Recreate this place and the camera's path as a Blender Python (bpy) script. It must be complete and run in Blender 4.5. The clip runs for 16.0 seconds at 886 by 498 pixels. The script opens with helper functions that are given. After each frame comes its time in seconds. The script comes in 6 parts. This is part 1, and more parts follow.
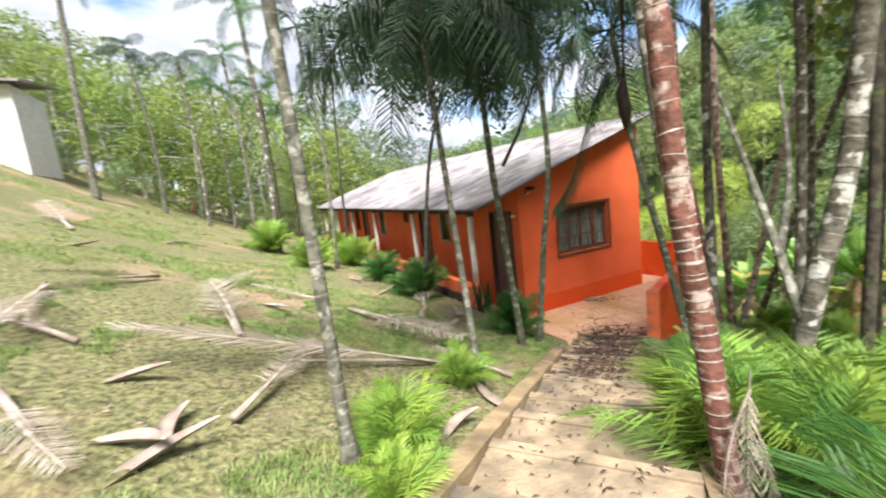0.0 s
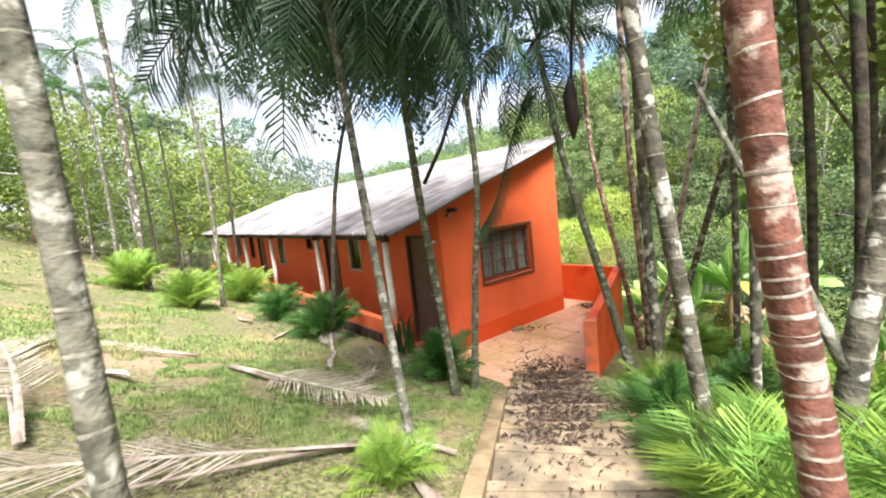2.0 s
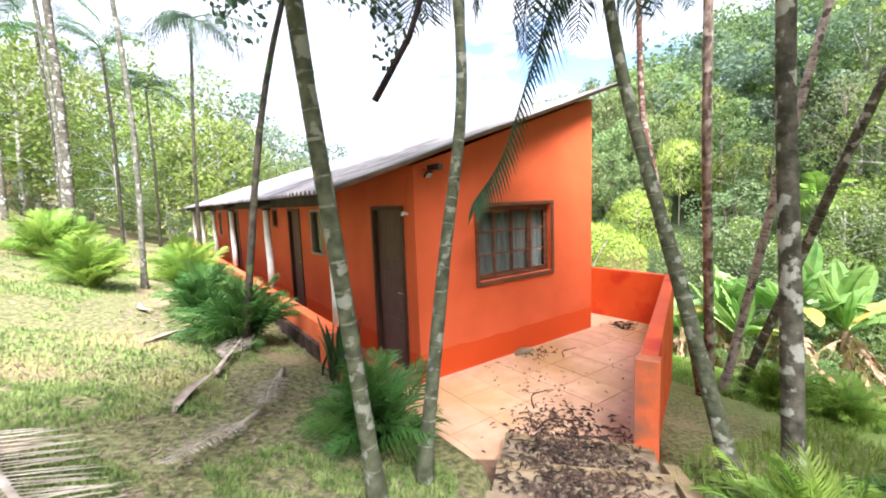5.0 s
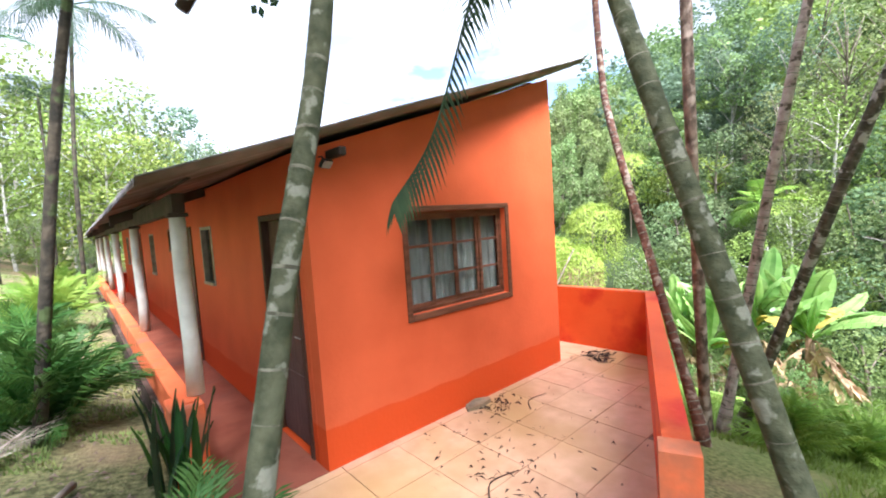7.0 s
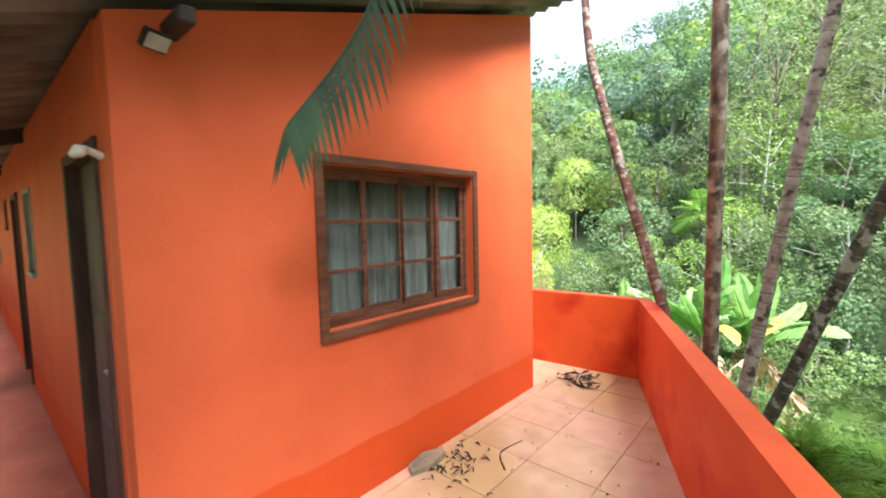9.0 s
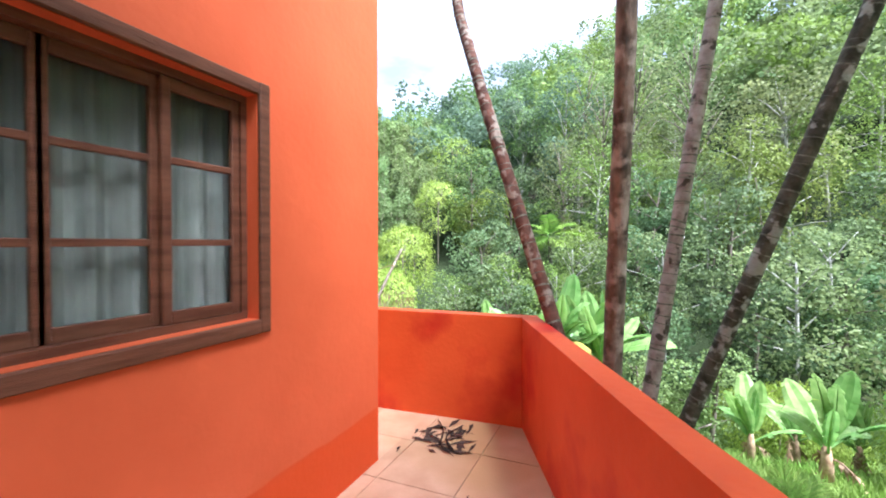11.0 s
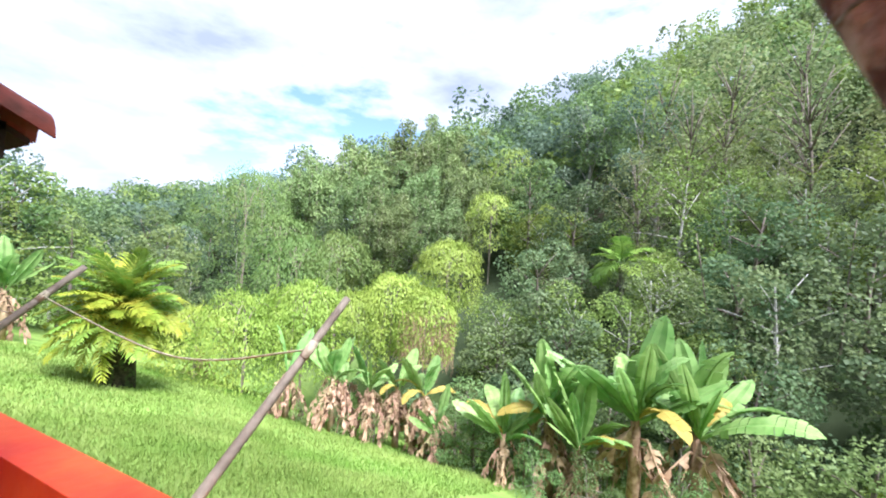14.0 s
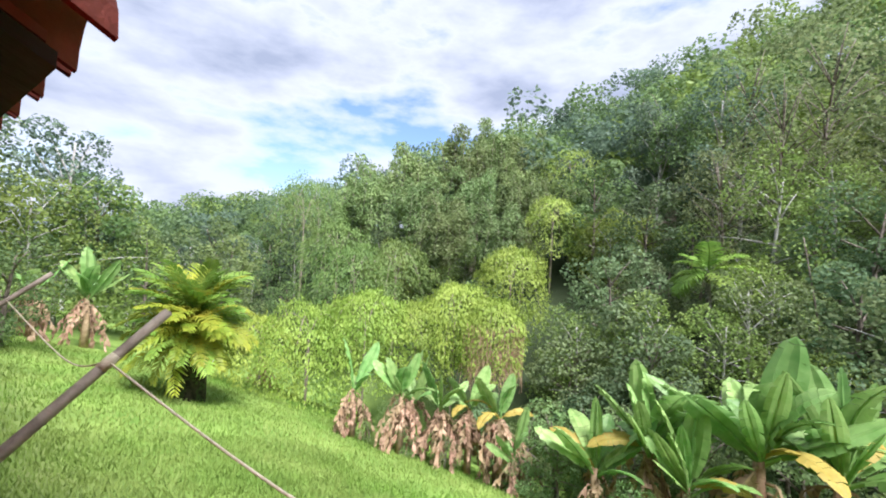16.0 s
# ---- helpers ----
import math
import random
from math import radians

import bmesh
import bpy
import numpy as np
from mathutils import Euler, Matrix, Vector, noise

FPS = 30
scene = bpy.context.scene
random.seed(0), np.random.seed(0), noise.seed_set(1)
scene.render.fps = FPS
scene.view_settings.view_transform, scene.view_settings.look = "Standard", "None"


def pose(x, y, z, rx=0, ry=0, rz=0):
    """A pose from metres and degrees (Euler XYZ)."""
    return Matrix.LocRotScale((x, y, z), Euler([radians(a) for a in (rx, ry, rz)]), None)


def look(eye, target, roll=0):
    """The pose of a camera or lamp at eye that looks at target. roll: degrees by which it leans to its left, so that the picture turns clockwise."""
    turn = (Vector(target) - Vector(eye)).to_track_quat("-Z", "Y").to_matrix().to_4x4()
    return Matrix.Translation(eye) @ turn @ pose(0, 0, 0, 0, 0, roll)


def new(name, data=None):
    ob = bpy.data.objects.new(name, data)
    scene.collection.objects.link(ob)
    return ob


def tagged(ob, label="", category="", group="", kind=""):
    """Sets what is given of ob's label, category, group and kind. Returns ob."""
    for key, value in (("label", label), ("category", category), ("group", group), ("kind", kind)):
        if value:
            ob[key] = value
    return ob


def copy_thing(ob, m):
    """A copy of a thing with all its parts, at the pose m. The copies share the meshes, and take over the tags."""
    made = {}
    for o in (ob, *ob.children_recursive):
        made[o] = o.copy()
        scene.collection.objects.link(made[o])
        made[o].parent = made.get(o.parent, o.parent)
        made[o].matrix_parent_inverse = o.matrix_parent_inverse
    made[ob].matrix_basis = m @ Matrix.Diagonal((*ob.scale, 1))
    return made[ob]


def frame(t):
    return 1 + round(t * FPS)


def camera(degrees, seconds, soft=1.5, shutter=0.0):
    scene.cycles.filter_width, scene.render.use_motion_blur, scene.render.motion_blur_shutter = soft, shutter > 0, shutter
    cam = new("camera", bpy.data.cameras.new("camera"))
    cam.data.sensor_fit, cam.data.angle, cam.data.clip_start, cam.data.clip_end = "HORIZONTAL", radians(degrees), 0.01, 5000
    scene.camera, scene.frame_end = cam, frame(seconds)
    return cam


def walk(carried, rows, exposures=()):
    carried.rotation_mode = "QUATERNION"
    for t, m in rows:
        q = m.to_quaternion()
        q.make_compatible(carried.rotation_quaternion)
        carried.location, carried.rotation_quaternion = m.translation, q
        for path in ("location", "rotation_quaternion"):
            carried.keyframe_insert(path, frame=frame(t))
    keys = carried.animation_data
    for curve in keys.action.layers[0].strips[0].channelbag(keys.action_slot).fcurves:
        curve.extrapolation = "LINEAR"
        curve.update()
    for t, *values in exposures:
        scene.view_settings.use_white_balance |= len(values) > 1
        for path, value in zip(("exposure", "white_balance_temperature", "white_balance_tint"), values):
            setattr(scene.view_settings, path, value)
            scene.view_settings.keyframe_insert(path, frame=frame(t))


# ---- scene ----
cam = camera(93.3, 16.0, soft=1.9, shutter=0.3)
PATH = [
    (0, (-4.725, -6.632, 2.774), (-3.898, -4.836, 2.47), -6.5),
    (0.5, (-4.713, -6.394, 2.762), (-3.526, -4.825, 2.406), -5.9),
    (1, (-4.735, -6.037, 2.766), (-3.461, -4.553, 2.349), -6.5),
    (1.5, (-4.569, -5.862, 2.741), (-3.375, -4.286, 2.439), -5.5),
    (2, (-4.341, -5.657, 2.71), (-3.126, -4.085, 2.476), -6.1),
    (2.5, (-4.102, -5.383, 2.714), (-2.802, -3.872, 2.545), -2.0),
    (3, (-3.794, -5.113, 2.582), (-2.722, -3.441, 2.344), -3.6),
    (5.5, (-2.211, -3.793, 2.107), (-1.031, -2.193, 1.883), -2.2),
    (6, (-1.947, -3.546, 2.115), (-0.633, -2.059, 1.864), -4.5),
    (6.5, (-1.634, -3.326, 1.995), (-0.205, -1.937, 1.827), -3.7),
    (7, (-1.348, -3.101, 1.947), (-0.036, -1.598, 1.809), -3.8),
    (7.5, (-1.11, -2.818, 1.863), (0.373, -1.478, 1.805), -2.1),
    (8, (-0.836, -2.523, 1.777), (0.512, -1.047, 1.725), -2.1),
    (8.5, (-0.677, -2.215, 1.732), (0.48, -0.586, 1.634), -1.9),
    (9, (-0.402, -2.053, 1.712), (1.099, -0.739, 1.569), -1.3),
    (9.5, (-0.091, -1.969, 1.618), (1.441, -0.684, 1.555), -3.7),
    (10, (0.197, -1.77, 1.503), (1.974, -0.853, 1.458), -0.9),
    (12.5, (2.433, -1.006, 1.386), (4.31, -0.318, 1.319), -0.2),
    (13, (2.9, -0.83, 1.432), (4.801, -0.223, 1.298), -1.3),
    (13.5, (3.219, -0.694, 1.448), (4.953, 0.299, 1.356), 0.5),
    (14, (3.52, -0.44, 1.505), (5.251, 0.562, 1.541), 3.5),
    (14.5, (3.716, -0.218, 1.466), (5.349, 0.936, 1.516), 1.6),
    (15, (3.848, 0.099, 1.463), (5.344, 1.425, 1.475), 1.9),
    (15.5, (3.849, 0.411, 1.503), (5.463, 1.592, 1.542), 2.4),
    (16, (3.88, 0.694, 1.573), (5.49, 1.879, 1.624), 3.2),
]

walk(cam, [(t, look(eye, target, roll)) for t, eye, target, roll in PATH], exposures=[(0.0, 1.45, 6100, 14), (1.5, 1.75, 6100, 14), (3.0, 1.9, 6050, 14), (5.5, 2.2, 5750, 16), (8.0, 2.2, 5550, 10), (9.0, 2.28, 5550, 6), (10.0, 2.25, 5300, 10), (12.5, 1.75, 5250, 15), (13.5, 1.68, 5300, 18), (14.5, 1.54, 5600, 18), (15.5, 1.28, 5650, 17), (16.0, 1.22, 5650, 17)])

# ---- sky and sun ----
world = bpy.data.worlds.new("sky")
scene.world = world
world.use_nodes = True
wn, wl = world.node_tree.nodes, world.node_tree.links
wn.clear()
sky = wn.new("ShaderNodeTexSky")
sky.sky_type, sky.sun_disc = "NISHITA", False
sky.sun_elevation, sky.sun_rotation = radians(55), radians(200)
co = wn.new("ShaderNodeTexCoord")
mp = wn.new("ShaderNodeMapping")
mp.inputs["Scale"].default_value = (1.0, 1.0, 2.6)
wl.new(co.outputs["Generated"], mp.inputs["Vector"])
cl = wn.new("ShaderNodeTexNoise")
cl.inputs["Scale"].default_value, cl.inputs["Detail"].default_value, cl.inputs["Roughness"].default_value = 2.6, 8, 0.55
wl.new(mp.outputs["Vector"], cl.inputs["Vector"])
cover = wn.new("ShaderNodeValToRGB")
cover.color_ramp.elements[0].position, cover.color_ramp.elements[1].position = 0.36, 0.47
wl.new(cl.outputs["Fac"], cover.inputs["Fac"])
shade = wn.new("ShaderNodeValToRGB")
shade.color_ramp.elements[0].position, shade.color_ramp.elements[0].color = 0.40, (5.0, 5.0, 5.0, 1)
shade.color_ramp.elements[1].position, shade.color_ramp.elements[1].color = 0.66, (2.3, 2.5, 2.9, 1)
wl.new(cl.outputs["Fac"], shade.inputs["Fac"])
mixs = wn.new("ShaderNodeMixRGB")
wl.new(cover.outputs["Color"], mixs.inputs["Fac"])
wl.new(sky.outputs["Color"], mixs.inputs["Color1"])
wl.new(shade.outputs["Color"], mixs.inputs["Color2"])
bg = wn.new("ShaderNodeBackground")
bg.inputs["Strength"].default_value = 0.10
wl.new(mixs.outputs["Color"], bg.inputs["Color"])
wo = wn.new("ShaderNodeOutputWorld")
wl.new(bg.outputs["Background"], wo.inputs["Surface"])

sun = new("sun", bpy.data.lights.new("sun", "SUN"))
sun.data.energy, sun.data.angle, sun.data.color = 4.8, radians(24), (1.0, 0.95, 0.86)
sun.matrix_world = look((-3.5, -11, 17), (1, 0, 0))


# ---- materials ----
def mat(name, c1, c2, scale=6.0, rough=0.8, bump=0.2, fine=60.0, metal=0.0, c3=None, scale3=1.2, leafy=0.0, vary=0.0, stretch=(1, 1, 1), lo=0.35, hi=0.65, edge3=(0.5, 0.66)):
    """Two colours by grain noise, a third by large patches, relief by fine noise; leafy lets light through, vary differs object by object."""
    m = bpy.data.materials.new(name)
    m.use_nodes = True
    n, l = m.node_tree.nodes, m.node_tree.links
    b = n["Principled BSDF"]
    b.inputs["Roughness"].default_value, b.inputs["Metallic"].default_value = rough, metal
    b.inputs["Specular IOR Level"].default_value = 0.3
    tc = n.new("ShaderNodeTexCoord")
    mpn = n.new("ShaderNodeMapping")
    mpn.inputs["Scale"].default_value = stretch
    l.new(tc.outputs["Object"], mpn.inputs["Vector"])
    tex = n.new("ShaderNodeTexNoise")
    tex.inputs["Scale"].default_value, tex.inputs["Detail"].default_value = scale, 6
    l.new(mpn.outputs["Vector"], tex.inputs["Vector"])
    ramp = n.new("ShaderNodeValToRGB")
    e = ramp.color_ramp.elements
    e[0].position, e[0].color, e[1].position, e[1].color = lo, (*c1, 1), hi, (*c2, 1)
    l.new(tex.outputs["Fac"], ramp.inputs["Fac"])
    col = ramp.outputs["Color"]
    if c3:
        t3 = n.new("ShaderNodeTexNoise")
        t3.inputs["Scale"].default_value, t3.inputs["Detail"].default_value = scale3, 4
        l.new(tc.outputs["Object"], t3.inputs["Vector"])
        r3 = n.new("ShaderNodeValToRGB")
        r3.color_ramp.elements[0].position, r3.color_ramp.elements[1].position = edge3
        l.new(t3.outputs["Fac"], r3.inputs["Fac"])
        mx = n.new("ShaderNodeMixRGB")
        l.new(r3.outputs["Color"], mx.inputs["Fac"])
        l.new(col, mx.inputs["Color1"])
        mx.inputs["Color2"].default_value = (*c3, 1)
        col = mx.outputs["Color"]
    if vary:
        info = n.new("ShaderNodeObjectInfo")
        mr = n.new("ShaderNodeMapRange")
        mr.inputs["To Min"].default_value, mr.inputs["To Max"].default_value = 1 - vary, 1 + vary
        l.new(info.outputs["Random"], mr.inputs["Value"])
        hs = n.new("ShaderNodeHueSaturation")
        l.new(mr.outputs["Result"], hs.inputs["Value"])
        turn = n.new("ShaderNodeMath")
        turn.operation = "MULTIPLY"
        turn.inputs[1].default_value = 7.31
        l.new(info.outputs["Random"], turn.inputs[0])
        frac = n.new("ShaderNodeMath")
        frac.operation = "FRACT"
        l.new(turn.outputs["Value"], frac.inputs[0])
        hue = n.new("ShaderNodeMapRange")
        hue.inputs["To Min"].default_value, hue.inputs["To Max"].default_value = 0.5 - vary * 0.08, 0.5 + vary * 0.08
        l.new(frac.outputs["Value"], hue.inputs["Value"])
        l.new(hue.outputs["Result"], hs.inputs["Hue"])
        l.new(col, hs.inputs["Color"])
        col = hs.outputs["Color"]
    l.new(col, b.inputs["Base Color"])
    if bump:
        tb = n.new("ShaderNodeTexNoise")
        tb.inputs["Scale"].default_value, tb.inputs["Detail"].default_value = fine, 3
        l.new(mpn.outputs["Vector"], tb.inputs["Vector"])
        bp = n.new("ShaderNodeBump")
        bp.inputs["Strength"].default_value, bp.inputs["Distance"].default_value = bump, 0.02
        l.new(tb.outputs["Fac"], bp.inputs["Height"])
        l.new(bp.outputs["Normal"], b.inputs["Normal"])
    if leafy:
        tr = n.new("ShaderNodeBsdfTranslucent")
        l.new(col, tr.inputs["Color"])
        ms = n.new("ShaderNodeMixShader")
        ms.inputs["Fac"].default_value = leafy
        l.new(b.outputs["BSDF"], ms.inputs[1])
        l.new(tr.outputs["BSDF"], ms.inputs[2])
        l.new(ms.outputs["Shader"], n["Material Output"].inputs["Surface"])
    return m


def painted_wall(name):
    """Orange masonry paint, a deeper orange skirting band along the floor, damp stains and trowel relief."""
    m = mat(name, (0.62, 0.108, 0.034), (0.70, 0.130, 0.044), 1.6, 0.62, 0.12, 24)
    n, l = m.node_tree.nodes, m.node_tree.links
    b = n["Principled BSDF"]
    before = b.inputs["Base Color"].links[0].from_socket
    geo = n.new("ShaderNodeNewGeometry")
    sep = n.new("ShaderNodeSeparateXYZ")
    l.new(geo.outputs["Position"], sep.inputs["Vector"])
    wob = n.new("ShaderNodeTexNoise")
    wob.inputs["Scale"].default_value = 2.2
    l.new(geo.outputs["Position"], wob.inputs["Vector"])
    add = n.new("ShaderNodeMath")
    add.operation = "MULTIPLY_ADD"
    l.new(wob.outputs["Fac"], add.inputs[0])
    add.inputs[1].default_value = 0.09
    l.new(sep.outputs["Z"], add.inputs[2])
    ramp = n.new("ShaderNodeMapRange")
    ramp.inputs["From Min"].default_value, ramp.inputs["From Max"].default_value = 0.375, 0.39
    ramp.inputs["To Min"].default_value, ramp.inputs["To Max"].default_value = 1, 0
    l.new(add.outputs["Value"], ramp.inputs["Value"])
    mx = n.new("ShaderNodeMixRGB")
    l.new(ramp.outputs["Result"], mx.inputs["Fac"])
    l.new(before, mx.inputs["Color1"])
    mx.inputs["Color2"].default_value = (0.62, 0.075, 0.010, 1)
    l.new(mx.outputs["Color"], b.inputs["Base Color"])
    return m


ORANGE = painted_wall("orange_wall_paint")
PARAPET = mat("deep_orange_paint", (0.65, 0.078, 0.010), (0.73, 0.102, 0.017), 2.0, 0.55, 0.12, 26, c3=(0.52, 0.02, 0.006), scale3=1.7)
RENDER_PALE = mat("pale_orange_paint", (0.74, 0.15, 0.05), (0.82, 0.19, 0.07), 3, 0.65, 0.15, 30, c3=(0.35, 0.14, 0.08), scale3=2.5)
POSTPAINT = mat("red_brown_post_paint", (0.12, 0.035, 0.03), (0.20, 0.06, 0.05), 6, 0.6, 0.15, 30)
WHITE = mat("white_paint", (0.62, 0.6, 0.55), (0.78, 0.77, 0.73), 7, 0.6, 0.1, 40)
TILE = mat("salmon_floor_tile", (0.55, 0.335, 0.20), (0.66, 0.425, 0.27), 5, 0.5, 0.08, 60, c3=(0.50, 0.31, 0.15), scale3=0.8, vary=0.07)
REDCEMENT = mat("red_oxide_cement", (0.26, 0.075, 0.045), (0.36, 0.12, 0.075), 3, 0.5, 0.1, 40, c3=(0.20, 0.07, 0.05), scale3=1.5)
JOINT = mat("dark_joint", (0.20, 0.12, 0.08), (0.30, 0.18, 0.12), 20, 0.9)
CONCRETE = mat("weathered_concrete", (0.17, 0.13, 0.085), (0.34, 0.26, 0.165), 5, 0.9, 0.5, 40, c3=(0.12, 0.10, 0.07), scale3=2.2)
KERB = mat("yellowed_kerb_cement", (0.18, 0.13, 0.07), (0.34, 0.25, 0.14), 5, 0.88, 0.5, 35, c3=(0.16, 0.12, 0.07), scale3=3)
ROOF = mat("fibre_cement", (0.19, 0.17, 0.17), (0.34, 0.315, 0.315), 3.2, 0.85, 0.2, 50, c3=(0.14, 0.125, 0.12), scale3=1.6, stretch=(0.3, 1, 1))
CLAY = mat("clay_roof_tile", (0.26, 0.055, 0.04), (0.42, 0.10, 0.07), 9, 0.8, 0.35, 40, c3=(0.14, 0.06, 0.05), scale3=4)
WOOD = mat("brown_window_wood", (0.10, 0.035, 0.018), (0.19, 0.075, 0.04), 3, 0.55, 0.25, 30, stretch=(1, 1, 9))
DOORWOOD = mat("dark_door_wood", (0.045, 0.022, 0.016), (0.085, 0.042, 0.03), 3, 0.5, 0.25, 24, stretch=(9, 9, 1))
DOORPLY = mat("grey_brown_door_panel", (0.11, 0.07, 0.06), (0.16, 0.10, 0.085), 3, 0.6, 0.1, 24, stretch=(9, 9, 1))
BEAM = mat("dark_roof_timber", (0.03, 0.024, 0.022), (0.07, 0.05, 0.045), 4, 0.8, 0.3, 30)
PALEWOOD = mat("pinkish_weathered_board", (0.30, 0.18, 0.15), (0.44, 0.29, 0.25), 5, 0.8, 0.3, 40, stretch=(1, 6, 6))
POLE = mat("grey_bamboo_pole", (0.20, 0.16, 0.12), (0.36, 0.30, 0.23), 14, 0.7, 0.2, 60)
ROPE = mat("pale_rope", (0.45, 0.38, 0.26), (0.6, 0.52, 0.38), 60, 0.9)
CURTAIN = mat("grey_curtain", (0.17, 0.17, 0.155), (0.27, 0.27, 0.25), 2, 0.9, 0.1, 10, stretch=(14, 1, 0.4))
DARK = mat("unlit_room_black", (0.02, 0.018, 0.016), (0.035, 0.03, 0.028), 3, 0.9)
LAMPGREY = mat("lamp_housing", (0.35, 0.35, 0.36), (0.5, 0.5, 0.5), 8, 0.45)
BLACKP = mat("black_plastic", (0.012, 0.012, 0.013), (0.03, 0.03, 0.03), 8, 0.5)
ALU = mat("grey_window_metal", (0.32, 0.31, 0.3), (0.45, 0.44, 0.42), 8, 0.45, metal=0.6)

TRUNK_GREY = mat("grey_palm_bark", (0.055, 0.055, 0.04), (0.16, 0.155, 0.115), 16, 0.9, 0.6, 35, c3=(0.27, 0.265, 0.22), scale3=11, edge3=(0.56, 0.62))
TRUNK_GREEN = mat("green_grey_palm_bark", (0.05, 0.058, 0.032), (0.125, 0.13, 0.08), 14, 0.85, 0.5, 35, c3=(0.26, 0.26, 0.21), scale3=10, edge3=(0.57, 0.62))
TRUNK_RED = mat("red_brown_palm_bark", (0.075, 0.034, 0.024), (0.19, 0.08, 0.055), 14, 0.85, 0.5, 35, c3=(0.36, 0.28, 0.23), scale3=9, edge3=(0.54, 0.62))
TRUNK_LICHEN = mat("lichen_spotted_bark", (0.045, 0.042, 0.03), (0.14, 0.125, 0.095), 12, 0.9, 0.6, 30, c3=(0.38, 0.37, 0.325), scale3=8, edge3=(0.55, 0.60))
TRUNK_PALE = mat("pale_pinkish_palm_bark", (0.25, 0.185, 0.16), (0.46, 0.38, 0.335), 12, 0.9, 0.5, 30, c3=(0.08, 0.06, 0.045), scale3=9, edge3=(0.57, 0.63))
TRUNK_DARK = mat("dark_mossy_bark", (0.022, 0.02, 0.015), (0.075, 0.06, 0.042), 12, 0.9, 0.6, 30, c3=(0.06, 0.085, 0.03), scale3=6, edge3=(0.55, 0.62))
TRUNK_MIX = mat("brown_and_dark_palm_bark", (0.06, 0.042, 0.032), (0.26, 0.18, 0.14), 12, 0.9, 0.6, 30, c3=(0.42, 0.33, 0.28), scale3=7, edge3=(0.50, 0.62), stretch=(1, 1, 0.5))
RING_DIM = mat("dim_bark_ring", (0.09, 0.085, 0.06), (0.27, 0.255, 0.20), 24, 0.9, 0.4, 40)
RING = mat("pale_bark_ring", (0.16, 0.12, 0.095), (0.44, 0.40, 0.34), 16, 0.9, 0.4, 40)
BARK = mat("forest_bark", (0.10, 0.08, 0.06), (0.24, 0.2, 0.16), 5, 0.9, 0.4, 20)
PALEBARK = mat("pale_forest_bark", (0.30, 0.28, 0.25), (0.5, 0.48, 0.44), 5, 0.9, 0.3, 20)
PALM_DARK = mat("dark_palm_leaf", (0.022, 0.05, 0.026), (0.055, 0.10, 0.045), 3, 0.5, 0, leafy=0.3, vary=0.25)
PALM_MID = mat("mid_palm_leaf", (0.035, 0.10, 0.022), (0.075, 0.17, 0.035), 3, 0.5, 0, leafy=0.3, vary=0.25)
PALM_BRIGHT = mat("bright_palm_leaf", (0.12, 0.24, 0.04), (0.23, 0.38, 0.085), 3, 0.5, 0, leafy=0.35, vary=0.2)
PALM_YELLOW = mat("yellow_green_palm_leaf", (0.20, 0.28, 0.025), (0.42, 0.40, 0.04), 2, 0.5, 0, leafy=0.35, vary=0.2)
PALM_LIGHT = mat("light_palm_leaf", (0.15, 0.27, 0.035), (0.28, 0.41, 0.07), 2, 0.5, 0, leafy=0.35, vary=0.2)
DRYLEAF = mat("dry_palm_leaf", (0.20, 0.155, 0.125), (0.42, 0.355, 0.295), 8, 0.85, 0.2, 40, vary=0.2)
DRYDARK = mat("dark_dry_spathe", (0.02, 0.014, 0.014), (0.055, 0.035, 0.032), 5, 0.7, 0.2, 30)
HUSK = mat("greyish_dry_sheath", (0.20, 0.15, 0.12), (0.42, 0.35, 0.29), 5, 0.8, 0.2, 30)
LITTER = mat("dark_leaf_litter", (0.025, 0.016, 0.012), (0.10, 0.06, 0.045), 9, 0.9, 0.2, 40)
LAWNLEAF = mat("brown_leaf_fragments", (0.10, 0.07, 0.05), (0.26, 0.205, 0.155), 14, 0.9, 0.2, 40, vary=0.3)
BANANA = mat("banana_leaf", (0.18, 0.33, 0.08), (0.33, 0.48, 0.16), 4, 0.42, 0.25, 12, leafy=0.35, vary=0.2)
BANANA_YELLOW = mat("yellowed_banana_leaf", (0.36, 0.27, 0.05), (0.48, 0.38, 0.09), 6, 0.6, 0.2, 12, leafy=0.3)
BANANA_DRY = mat("dry_banana_leaf", (0.22, 0.13, 0.07), (0.45, 0.31, 0.20), 7, 0.85, 0.3, 30, vary=0.2)
# distance haze is mixed into these four forest leaf colours: paler and greyer
LEAF_A = mat("hazed_dark_forest_leaf", (0.10, 0.155, 0.068), (0.19, 0.255, 0.11), 0.9, 0.6, 0, leafy=0.48, vary=0.3)
LEAF_B = mat("hazed_mid_forest_leaf", (0.13, 0.20, 0.068), (0.235, 0.315, 0.11), 0.9, 0.6, 0, leafy=0.48, vary=0.3)
LEAF_C = mat("hazed_olive_forest_leaf", (0.15, 0.195, 0.078), (0.26, 0.305, 0.125), 0.9, 0.6, 0, leafy=0.48, vary=0.25)
LEAF_D = mat("hazed_blue_green_forest_leaf", (0.11, 0.165, 0.11), (0.185, 0.25, 0.155), 0.9, 0.6, 0, leafy=0.48, vary=0.25)
LEAF_L = mat("light_tree_leaf", (0.16, 0.23, 0.045), (0.28, 0.35, 0.085), 0.9, 0.6, 0, leafy=0.4, vary=0.2)
